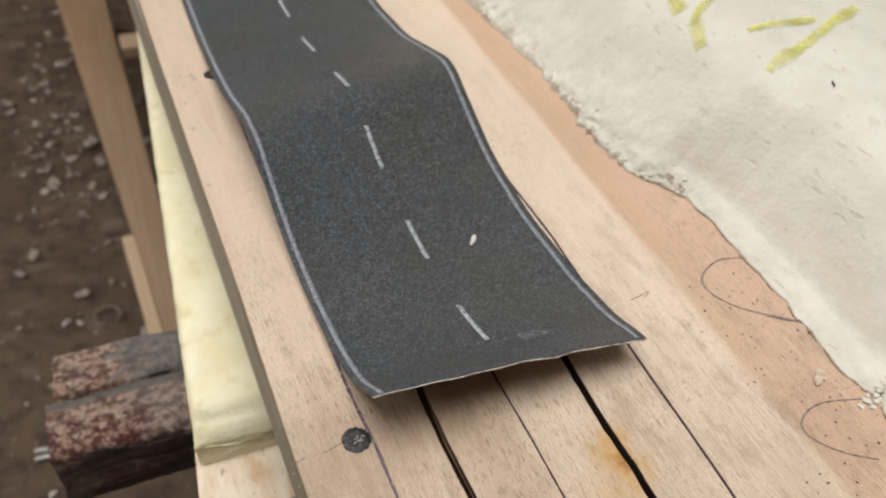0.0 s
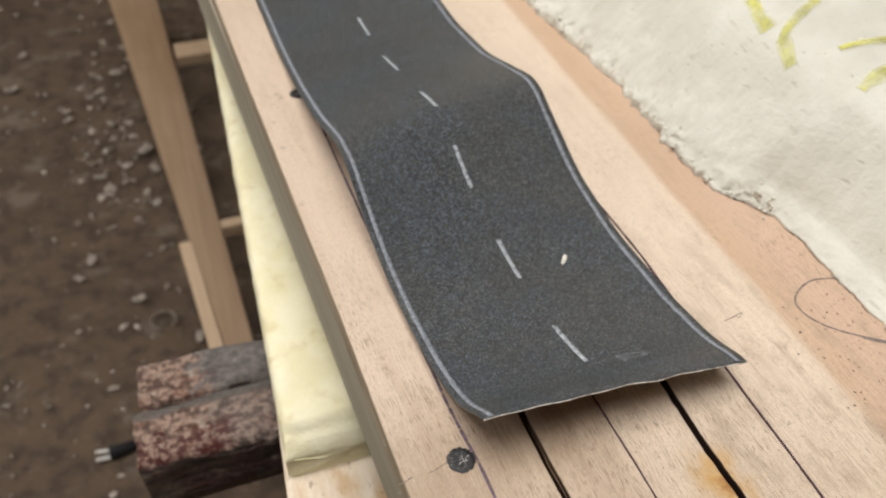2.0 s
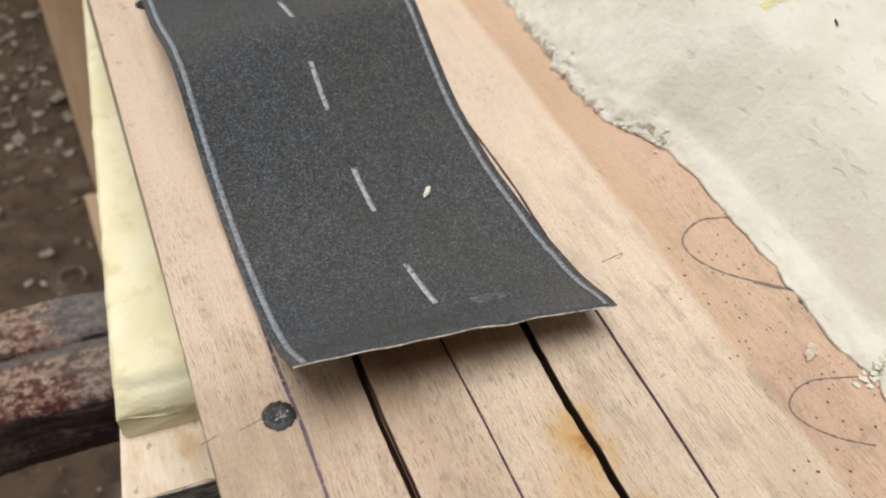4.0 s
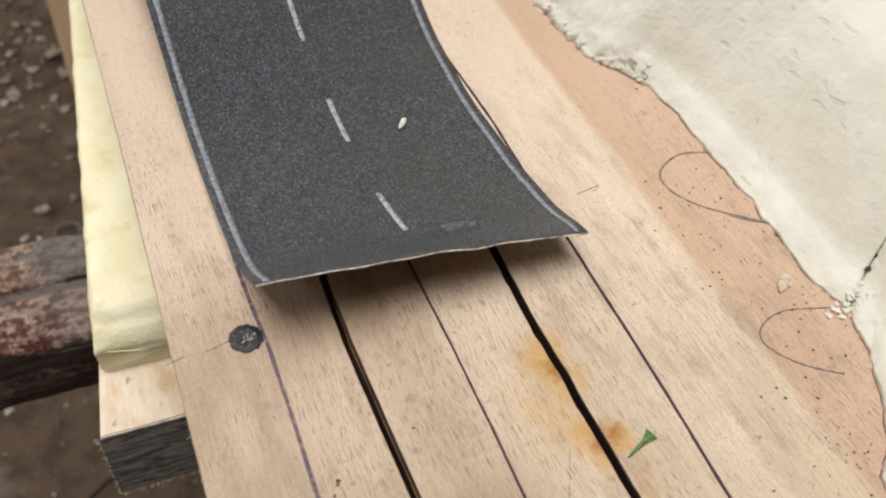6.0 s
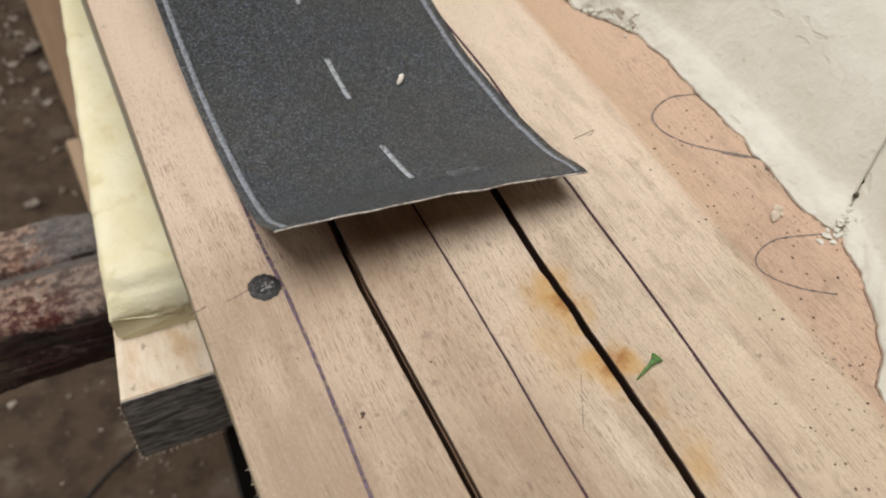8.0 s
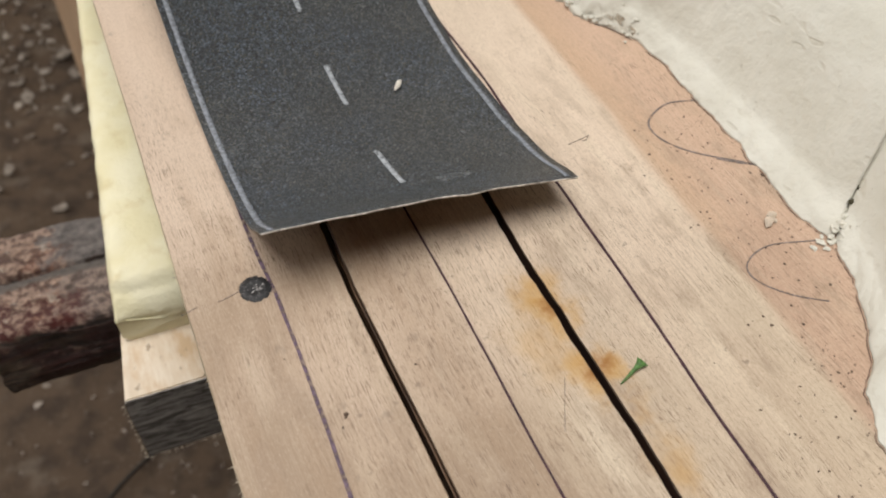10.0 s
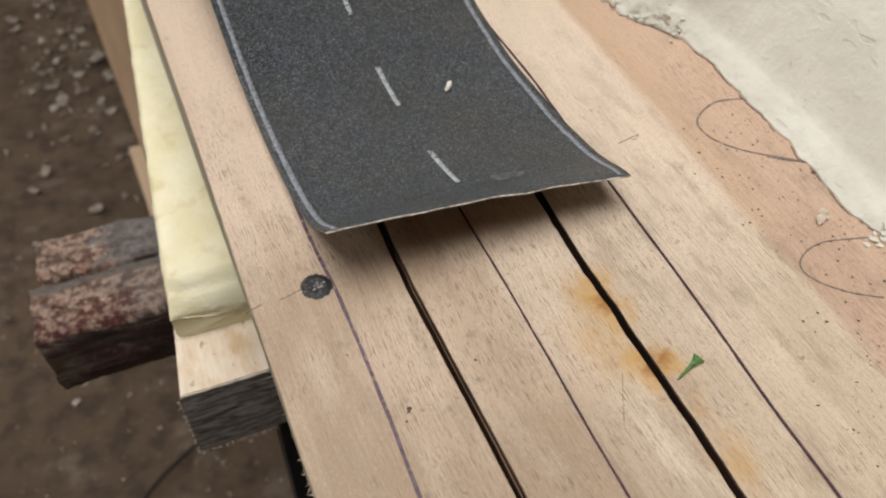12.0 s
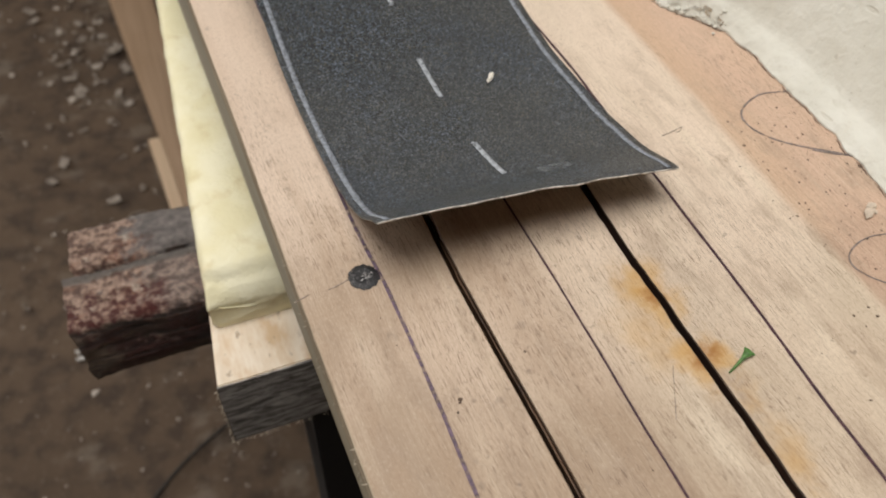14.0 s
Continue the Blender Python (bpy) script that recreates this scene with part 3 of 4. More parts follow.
# ---- the strip of abrasive paper laid as a model road ----
L_Z = [(0.0033, 0.0280), (0.012, 0.0172), (0.022, 0.0105), (0.035, 0.0060), (0.05, 0.0040), (0.07, 0.0040), (0.09, 0.0075), (0.11, 0.0160), (0.125, 0.0242), (0.14, 0.0230), (0.16, 0.0165), (0.20, 0.0075), (0.24, 0.0025), (0.46, 0.001)]
C_Z = [(0.0033, 0.0232), (0.013, 0.0140), (0.0241, 0.0076), (0.0438, 0.0027), (0.0693, 0.0012), (0.0877, 0.0030), (0.1129, 0.0085), (0.1294, 0.0160), (0.142, 0.0232), (0.1544, 0.0212), (0.163, 0.0190), (0.195, 0.0106), (0.2188, 0.0043), (0.25, 0.0020), (0.46, 0.001)]
R_Z = [(0.0033, 0.0153), (0.02, 0.0070), (0.04, 0.0025), (0.08, 0.0012), (0.11, 0.0060), (0.135, 0.0165), (0.152, 0.0244), (0.17, 0.0190), (0.20, 0.0085), (0.24, 0.0025), (0.46, 0.001)]


def profile(knots, y):
    ys, zs = [k[0] for k in knots], [k[1] for k in knots]
    return sum(w * float(np.interp(y + d, ys, zs)) for d, w in ((-0.006, 0.2), (-0.003, 0.2), (0, 0.2), (0.003, 0.2), (0.006, 0.2)))


STRIP_X0, STRIP_X1, STRIP_Y0, STRIP_Y1 = -0.0014, 0.0899, 0.0035, 0.45


def road(u, y, up=0.0):
    """A place on the strip: u across from 0 to 1, y along."""
    l, c, r = profile(L_Z, y), profile(C_Z, y), profile(R_Z, y)
    z = l * (1 - u) * (1 - 2 * u) + c * 4 * u * (1 - u) + r * u * (2 * u - 1)
    tuck = 0.0021 * max(0.0, 2 * u - 1) * max(0.0, 1 - (y - 0.0035) / 0.030)
    return (STRIP_X0 + (STRIP_X1 - STRIP_X0) * u - 0.043 * min(y, 0.17) - tuck, y, max(z, 0.0006) + up)


def sheet(u0, u1, y0, y1, nu, ny, up, thick, wobble=0.0):
    bm = bmesh.new()
    top, low = [], []
    for j in range(ny + 1):
        y = y0 + (y1 - y0) * j / ny
        top.append([]), low.append([])
        for i in range(nu + 1):
            u = u0 + (u1 - u0) * i / nu
            yy = y + (wobble * noise.noise(Vector((u * 9, 0, 5))) if j == 0 else 0)
            top[-1].append(bm.verts.new(lift(road(u, yy, up))))
            low[-1].append(bm.verts.new(lift(road(u, yy, up - thick))))
    for j in range(ny):
        for i in range(nu):
            bm.faces.new((top[j][i], top[j][i + 1], top[j + 1][i + 1], top[j + 1][i]))
            bm.faces.new((low[j][i], low[j + 1][i], low[j + 1][i + 1], low[j][i + 1])).material_index = 3
    for j in range(ny):
        for i in (0, nu):
            bm.faces.new((top[j][i], top[j + 1][i], low[j + 1][i], low[j][i])).material_index = 2
    for i in range(nu):
        for j in (0, ny):
            bm.faces.new((top[j][i], low[j][i], low[j][i + 1], top[j][i + 1])).material_index = 1
    bmesh.ops.recalc_face_normals(bm, faces=bm.faces)
    return bm


strip = thing("road_strip", (0.043, 0.2, TOP), "curled strip of black abrasive paper painted as a road", "road strip")
part("sheet", sheet(0, 1, STRIP_Y0, STRIP_Y1, 28, 150, 0.0004, 0.0007, 0.0012), (M_GRIT, M_PAPER, M_GRIT, M_BACK), strip, "", True)
for u0, u1 in ((0.022, 0.040), (0.958, 0.976)):
    part("edge_line", sheet(u0, u1, STRIP_Y0 + 0.001, STRIP_Y1, 2, 150, 0.00055, 0.0001), M_EDGELINE, strip, "blue-grey painted edge line", True)
for y0, y1 in ((0.0234, 0.0438), (0.0685, 0.0877), (0.1119, 0.1296), (0.1490, 0.1655), (0.1949, 0.2170), (0.2400, 0.2590), (0.284, 0.303), (0.328, 0.347), (0.372, 0.391), (0.416, 0.435)):
    part("dash", sheet(0.489, 0.507, y0, y1, 2, 8, 0.00055, 0.0001), M_CHALK, strip, "pale painted centre dash", True)

part("smear", sheet(0.60, 0.72, 0.0185, 0.0225, 8, 6, 0.00052, 0.0001), M_SMEAR, strip, "faint chalky smear", True)

# ---- white carved terrain ----
EDGE = [(-0.17, 0.105), (-0.13, 0.112), (-0.0992, 0.1219), (-0.0887, 0.1232), (-0.0777, 0.1288), (-0.0705, 0.1375), (-0.0534, 0.1482), (-0.040, 0.1535), (-0.0334, 0.1555),
        (-0.0226, 0.1517), (-0.0018, 0.153), (0.0199, 0.1537), (0.0393, 0.1528), (0.055, 0.1535), (0.0699, 0.1508), (0.080, 0.1455), (0.0893, 0.1372), (0.1168, 0.1345), (0.1697, 0.1362), (0.2565, 0.1268), (0.46, 0.113)]


def edge_x(y):
    return float(np.interp(y, [p[0] for p in EDGE], [p[1] for p in EDGE]))


LOW_SLOPE = [(0, 0.0007), (0.003, 0.0033), (0.0085, 0.0068), (0.0125, 0.0165), (0.020, 0.0345), (0.028, 0.046), (0.040, 0.053), (0.07, 0.059), (0.4, 0.07)]
HIGH_SLOPE = [(0, 0.0032), (0.004, 0.0085), (0.010, 0.0175), (0.020, 0.0330), (0.028, 0.0440), (0.037, 0.0510), (0.045, 0.0545), (0.07, 0.058), (0.4, 0.07)]


def edge_soft(y):
    return sum(edge_x(y + k) for k in (-0.036, -0.024, -0.012, 0, 0.012, 0.024, 0.036)) / 7


def terrain_height(d, y):
    d = max(0.0, d + (edge_x(y) - edge_soft(y)) * min(1.0, d / 0.022))
    n = 0.0018 * noise.noise(Vector((d * 18, y * 18, 2))) + 0.0012 * noise.noise(Vector((d * 70, y * 70, 5)))
    k = min(1, max(0, (y - 0.055) / 0.075))
    k = k * k * (3 - 2 * k)
    low, high = (float(np.interp(d, [p[0] for p in s], [p[1] for p in s])) for s in (LOW_SLOPE, HIGH_SLOPE))
    return low * (1 - k) + high * k + n * min(1, d / 0.02)


def terrain(y0, y1, ny, nd, tall, shear0, shear1):
    """A hillside over the plan from its ragged foot inwards; its two ends lean along the sawn joint."""
    bm = bmesh.new()
    rows = []
    for j in range(ny + 1):
        y = y0 + (y1 - y0) * j / ny
        lean = shear0 * max(0, 1 - (y - y0) / 0.09) + shear1 * max(0, 1 - (y1 - y) / 0.09)
        wild = 1.0 + 1.5 * min(1, max(0, (y - 0.066) / 0.03))
        row = []
        for i in range(nd + 2):
            d = 0.32 * (max(0, i - 1) / nd) ** 2
            fade = max(0, 1 - d / 0.008)
            x = edge_x(y) + fade * wild * (0.0012 * noise.noise(Vector((y * 140, d * 200, 9))) + 0.0006 * noise.noise(Vector((y * 500, d * 500, 3))))
            z = 0.0002 if i == 0 else tall * terrain_height(d, y)
            q = Vector((x + d, y, z))
            if 0 < i:
                z += (0.0003 + 0.0011 * (wild - 1) * max(0, 1 - d / 0.035)) * (noise.noise(q * 190) + 0.6 * noise.noise(q * 420)) + 0.0002 * noise.noise(q * 520)
                z = max(z, 0.0006)
            row.append(bm.verts.new(lift((x + d, y + lean * min(d, 0.12), z))))
        rows.append(row)
    for a, b in zip(rows, rows[1:]):
        for i in range(len(a) - 1):
            bm.faces.new((a[i], a[i + 1], b[i + 1], b[i]))
    for r in (rows[0], rows[-1]):
        low = [bm.verts.new(Vector((v.co.x, v.co.y, TOP + 0.0001))) for v in r[1:]]
        bm.faces.new([r[0], r[1], low[0]])
        for i in range(len(low) - 1):
            bm.faces.new((r[i + 1], r[i + 2], low[i + 1], low[i]))
    bmesh.ops.recalc_face_normals(bm, faces=bm.faces)
    return bm


white = thing("foam_hillside", (0.25, 0.15, TOP), "white carved foam hillside glued on the plywood board", "foam terrain")
part("body", terrain(-0.0325, 0.46, 620, 80, 1.0, 0.75, 0), M_WHITE, white, "", True)
white2 = thing("foam_hillside", (0.25, -0.1, TOP), "smaller white carved foam block beside a gap", "foam terrain")
part("body", terrain(-0.17, -0.0338, 170, 80, 0.85, 0, 0.86), M_WHITE, white2, "", True)

# ---- supports under the board ----
beam = thing("beam", (-0.02, 0.25, TOP - 0.14), "pale sawn timber beam with a weathered grey end", "beam")
part("body", skewed(box(-0.054, 0.06, 0.0485, 0.47, -0.1365, -0.095, 0.0006, 0.0006, 6), 0.11, 0.049), M_BEAM, beam)
part("end_face", box(-0.0541, 0.0602, 0.0480, 0.0487, -0.1368, -0.0953, 0.0002, 0.0004, 16), M_END, beam, "weathered grey end grain")


def fringe(places, seed):
    """Torn fibres sticking out of a sawn edge: thin tapered slivers."""
    rnd, bm = random.Random(seed), bmesh.new()
    for x, y, z, dx, dy, dz in places:
        ln, w = rnd.uniform(0.0006, 0.0020), rnd.uniform(0.00012, 0.0003)
        d = Vector((dx + rnd.uniform(-0.6, 0.6), dy + rnd.uniform(-0.6, 0.6), dz + rnd.uniform(-0.6, 0.6))).normalized()
        side = d.cross(Vector((0.3, 0.5, 0.8))).normalized() * w
        up = d.cross(side).normalized() * w
        p = Vector(lift((x, y, z)))
        v = [bm.verts.new(q) for q in (p + side, p - side * 0.5 + up, p - side * 0.5 - up, p + d * ln)]
        for f in ((0, 1, 3), (1, 2, 3), (2, 0, 3), (0, 2, 1)):
            bm.faces.new([v[k] for k in f])
    return bm


rnd = random.Random(8)
tagged(part("torn_fibres", fringe([(-0.0543, 0.0475, rnd.uniform(-0.137, -0.096), -1, -0.4, 0) for _ in range(46)] + [(rnd.uniform(-0.054, 0.02), 0.0475, -0.137, 0, -0.4, -1) for _ in range(70)], 3), M_SPLINTER, beam, "pale torn fibres along the sawn end"), "pale torn fibres along the sawn end", kind="stuff")
for k in range(9):
    y = rnd.uniform(-0.10, 0.03)
    part("splinter", fringe([(board_left(y), y, rnd.uniform(-0.0095, -0.0075), -1, -0.3, -0.3)], 5 + k), M_SPLINTER, board, "pale splinter on the sawn edge")
for y in (0.12, 0.38):
    sp = thing("spacer_block", (0.04, y, TOP - 0.095), "pale timber spacer block under the plywood", "timber block", "spacer blocks")
    part("body", box(0.01, 0.06, y - 0.02, y + 0.02, -0.0949, -0.0451, 0.001), M_BEAM, sp)
foam = thing("foam_strip", (-0.03, 0.25, TOP - 0.095), "soft yellow foam strip lying on the beam", "foam strip")


def foam_body():
    """A soft slab with rolled edges, a pinched front end and shallow dents."""
    bm = bmesh.new()
    x0, x1, y0, y1, zc, half = -0.0497, -0.004, 0.0742, 0.45, -0.0825, 0.0122
    rows, n, m = [], 44, 150
    for j in range(m + 1):
        y = y0 + (y1 - y0) * (j / m) ** 1.6
        e = min(1.0, (y - y0) / 0.011)
        puff = 0.55 * e ** 0.8 + 0.45 * math.sqrt(max(0.0, 1 - (1 - e) ** 2))
        row = []
        for i in range(n):
            a = math.tau * i / n
            c, q = math.cos(a), math.sin(a)
            u = math.copysign(abs(c) ** 0.22, c)
            v = math.copysign(abs(q) ** 0.42, q)
            x = (x0 + x1) / 2 + (x1 - x0) / 2 * u + 0.068 * (y - y0)
            low = 0.10 - 0.36 * (u + 1) / 2 + 0.10 * noise.noise(Vector((x * 120, 1, 4)))
            h = half * (low + (1 - low) * puff) if v > 0 else half
            z = zc + v * h
            front = math.exp(-(y - y0) / 0.007)
            k = (0.0010 if v > 0.2 else 0.0008) * (1 + 1.3 * front)
            fold = (y - y0 - 0.0062 - 0.003 * noise.noise(Vector((x * 75, 3, 0)))) / 0.0016
            if v > 0.2:
                z -= 0.0013 * math.exp(-fold * fold) * (0.6 + 0.7 * noise.noise(Vector((x * 110, 8, 0))))
            bump = noise.noise(Vector((x * 70, y * 70, 1))) + 0.5 * noise.noise(Vector((x * 190, y * 190, 7)))
            row.append(bm.verts.new(lift((x + 0.0008 * noise.noise(Vector((y * 90, i, 2))), y - 0.0010 * bump * (j == 0), max(z + k * bump, -0.0949)))))
        rows.append(row)
    for a, b in zip(rows, rows[1:]):
        for i in range(n):
            bm.faces.new((a[i], a[(i + 1) % n], b[(i + 1) % n], b[i]))
    end = bmesh.new()
    rings = []
    mid = sum((v.co for v in rows[0]), Vector()) / n
    for k in (1.0, 0.8, 0.55, 0.3):
        ring = []
        for v in rows[0]:
            p = mid + (v.co - mid) * k
            p.y += (k < 1) * (0.0009 * noise.noise(p * 260) + 0.0007 * noise.noise(p * 700))
            ring.append(end.verts.new(p))
        rings.append(ring)
    for a, b in zip(rings, rings[1:]):
        for i in range(n):
            end.faces.new((a[i], b[i], b[(i + 1) % n], a[(i + 1) % n]))
    end.faces.new(rings[-1])
    bm.faces.new(rows[-1][::-1])
    bmesh.ops.recalc_face_normals(bm, faces=bm.faces)
    bmesh.ops.recalc_face_normals(end, faces=end.faces)
    return bm, end


slab_body, slab_end = foam_body()
part("body", slab_body, M_YELLOW, foam, "", True)
part("cut_end", slab_end, M_YELLOW, foam, "torn yellow cut end", True)
def timber_body(x0, x1, y0, y1, z0, z1, round_, seed):
    """A squared timber along x with rounded, knocked corners and a rough end."""
    bm = bmesh.new()
    side = []
    for cy, cz, a0 in ((y1 - round_, z1 - round_, 0), (y0 + round_, z1 - round_, 90), (y0 + round_, z0 + round_, 180), (y1 - round_, z0 + round_, 270)):
        nxt = []
        for k in range(5):
            a = radians(a0 + 22.5 * k)
            nxt.append((cy + round_ * math.cos(a), cz + round_ * math.sin(a)))
        if side:
            p, q = side[-1], nxt[0]
            side += [(p[0] + (q[0] - p[0]) * i / 6, p[1] + (q[1] - p[1]) * i / 6) for i in range(1, 6)]
        side += nxt
    rows, m = [], 90
    yc, zc = (y0 + y1) / 2, (z0 + z1) / 2
    for j in range(m + 1):
        x = x0 + (x1 - x0) * (j / m) ** 1.7
        shrink = 0.90 if j == 0 else 1.0
        row = []
        for y, z in side:
            p = Vector((x, yc + (y - yc) * shrink, zc + (z - zc) * shrink))
            p += 0.0018 * Vector(noise.noise_vector(Vector((p.x * 40, p.y * 90, p.z * 90 + seed)))) + 0.0007 * Vector(noise.noise_vector(p * 260))
            if j == 0:
                p.x += 0.0012
            row.append(bm.verts.new(lift(p)))
        rows.append(row)
    n = len(side)
    for a, b in zip(rows, rows[1:]):
        for i in range(n):
            bm.faces.new((a[i], a[(i + 1) % n], b[(i + 1) % n], b[i]))
    bm.faces.new(rows[-1][::-1])
    bmesh.ops.recalc_face_normals(bm, faces=bm.faces)
    end = bmesh.new()
    rings = []
    for shrink, out in ((1.0, 0.0), (0.75, 0.0006), (0.45, 0.0002), (0.15, 0.0008)):
        ring = []
        for v in rows[0]:
            p = Vector((v.co.x, yc + (v.co.y - yc) * shrink, TOP + zc + (v.co.z - TOP - zc) * shrink))
            p.x -= out + 0.0006 * noise.noise(Vector((p.y * 160, p.z * 420, seed))) * (shrink < 1)
            ring.append(end.verts.new(p))
        rings.append(ring)
    for a, b in zip(rings, rings[1:]):
        for i in range(n):
            end.faces.new((a[i], b[i], b[(i + 1) % n], a[(i + 1) % n]))
    end.faces.new(rings[-1][::-1])
    bmesh.ops.recalc_face_normals(end, faces=end.faces)
    return bm, end


for y0, y1, x0, paint in ((0.1640, 0.1930, -0.1085, M_TIMBER_GREY), (0.1285, 0.1637, -0.1135, M_TIMBER)):
    tb = thing("bearer_timber", (0.0, (y0 + y1) / 2, TOP - 0.18), "old dark timber splashed with red and white paint", "timber", "paint-splashed bearers")
    trunk, cap = timber_body(x0, 0.25, y0, y1, -0.183, -0.1405, 0.0045, y0 * 99)
    part("body", trunk, paint, tb, "", True)
    part("end_face", cap, paint, tb, "rough dark sawn end")
for x in (0.02, 0.2):
    lg = thing("trestle_leg", (x, 0.16, 0), "rough timber trestle leg under the bearers", "leg", "trestle legs")
    part("body", box(x - 0.03, x + 0.03, 0.135, 0.188, -TOP, -0.1832, 0.002), M_RAIL, lg)
post = thing("black_post", (-0.01, 0.08, 0), "black painted post standing under the beam", "post")
part("body", box(-0.0214, 0.03, 0.0505, 0.10, -TOP, -0.1372, 0.001), M_BLACK, post)

# ---- timber frame near the floor ----
fr = thing("timber_frame", (-0.02, 0.9, 0), "low brown timber frame standing on the dirt floor", "timber frame")
RZ = -0.55


def rail_body():
    bm = box(-0.0605, -0.0285, 0.44, 1.6, RZ - 0.04, RZ, 0.002, 0.0015, 10)
    for v in bm.verts:
        k = (v.co.y - 0.54) / 0.84
        if v.co.x < -0.044:
            v.co.x += -0.057 * k
        else:
            v.co.x += -0.010 * k
    return bm


part("long_rail", rail_body(), M_RAIL, fr)
for y0, y1 in ((0.737, 0.753), (1.172, 1.218)):
    part("cross_rail", box(-0.031, 0.5, y0, y1, RZ - 0.02, RZ - 0.002, 0.001, 0.001, 3), M_LATH, fr, "pale cross rail")
part("side_lath", skewed(box(-0.0755, -0.0600, 0.44, 0.724, RZ - 0.03, RZ - 0.001, 0.001, 0.0005, 3), -0.055, 0.5), M_LATH, fr, "pale side lath")
for y in (0.5, 1.5):
    part("leg", box(-0.07, -0.04, y, y + 0.04, -TOP, RZ - 0.04, 0.001), M_RAIL, fr)


# ---- small things on the board ----
def lump(r, stretch, seed, cuts=1):
    bm = bmesh.new()
    bmesh.ops.create_icosphere(bm, subdivisions=cuts, radius=r)
    for v in bm.verts:
        v.co *= 1 + 0.45 * noise.noise(v.co.normalized() * 1.6 + Vector((seed, 0, 0))) + 0.3 * noise.noise(v.co.normalized() * 4 + Vector((0, seed, 0)))
        v.co = Vector((v.co.x * stretch[0], v.co.y * stretch[1], v.co.z * stretch[2]))
    return bm


def small(name, x, y, z, bm, material, label, category, group="", turn=0.0):
    """One small loose thing whose mesh is given round its own middle and whose lowest point rests at z."""
    bmesh.ops.rotate(bm, verts=bm.verts, matrix=Matrix.Rotation(radians(turn), 3, "Z"))
    low = min(v.co.z for v in bm.verts)
    me = bpy.data.meshes.new(name)
    bm.to_mesh(me)
    bm.free()
    me.materials.append(material)
    ob = new(name, me)
    ob.location = (x, y, TOP + z - low)
    return tagged(ob, label, category, group)


def screw(x, y, r):
    sc = thing("screw", (x, y, TOP), "blackened screw head with a scratched cross recess", "screw", "screws in the board")
    bm = bmesh.new()
    n, rings = 150, ((1.0, 0.00005), (0.88, 0.0003), (0.6, 0.00055), (0.3, 0.0004))
    loops = []
    for k, z in rings:
        loop = []
        for i in range(n):
            ang = i / n * math.tau
            out = r * k * (1 + 0.09 * noise.noise(Vector((2 * math.cos(ang), 2 * math.sin(ang), x * 50))) + (0.17 if k == 1.0 else 0.06) * noise.noise(Vector((i * 0.83, k, x * 50))))
            loop.append(bm.verts.new((x + out * math.cos(ang), y + out * math.sin(ang), TOP + z)))
        loops.append(loop)
    for a, b in zip(loops, loops[1:]):
        for i in range(n):
            bm.faces.new((a[i], a[(i + 1) % n], b[(i + 1) % n], b[i]))
    bm.faces.new(loops[-1])
    part("head", bm, M_SCREW, sc)
    for ang, ln in ((28, 0.55), (95, 0.38), (-20, 0.34), (60, 0.22), (140, 0.30)):
        c, sn = math.cos(radians(ang)), math.sin(radians(ang))
        part("scratch", ribbon([(x + 0.15 * r + c * r * ln * k, y - 0.1 * r + sn * r * ln * k, 0.0006) for k in (-1, -0.4, 0.2, 0.8)], 0.0005), M_SCRATCH, sc, "bright scratch")


screw(-0.0047, 0.0081, 0.0043)
screw(-0.0072, 0.206, 0.0035)


def leaf_scrap():
    """A little green trumpet of leaf."""
    bm = bmesh.new()
    rows = []
    for i, (s, w, z) in enumerate(((0, 0.0002, 0.0002), (0.003, 0.0004, 0.0006), (0.0055, 0.0005, 0.0010), (0.0075, 0.0010, 0.0013), (0.0088, 0.0017, 0.0010))):
        rows.append([bm.verts.new((s, w * k, z + 0.0004 * (1 - k * k))) for k in (-1, -0.4, 0.4, 1)] + [bm.verts.new((s, w * k, z - 0.0004)) for k in (1, -1)])
    for a, b in zip(rows, rows[1:]):
        for k in range(6):
            bm.faces.new((a[k], a[(k + 1) % 6], b[(k + 1) % 6], b[k]))
    bm.faces.new(rows[0]), bm.faces.new(rows[-1][::-1])
    bmesh.ops.recalc_face_normals(bm, faces=bm.faces)
    return bm


small("leaf_scrap", 0.0718, -0.0526, 0.0001, leaf_scrap(), M_GREEN, "tiny green scrap of leaf on the plywood", "leaf scrap", "", 22)
small("foam_chip", 0.0598, 0.0715, 0.0022, lump(0.0012, (0.75, 2.0, 0.5), 3, 3), M_CRUMB, "tiny white foam chip lying on the black strip", "foam chip", "foam chips", -42)
for i, (x, y, r) in enumerate(((0.1442, -0.0187, 0.0013), (0.1411, -0.0209, 0.0016), (0.1437, -0.0205, 0.0009), (0.1509, -0.0327, 0.0012), (0.1513, -0.0352, 0.0009), (0.1545, -0.0335, 0.0012), (0.1530, -0.0310, 0.0007), (0.1478, -0.0337, 0.0009))):
    small("foam_chip", x, y, 0.0, lump(r, (1.3, 0.9, 0.5), i * 2.3, 2), M_BUFF if i < 3 else M_WHITE, "small broken buff foam chip on the plywood" if i < 3 else "small broken white foam chip on the plywood", "foam chip", "foam chips", i * 40)

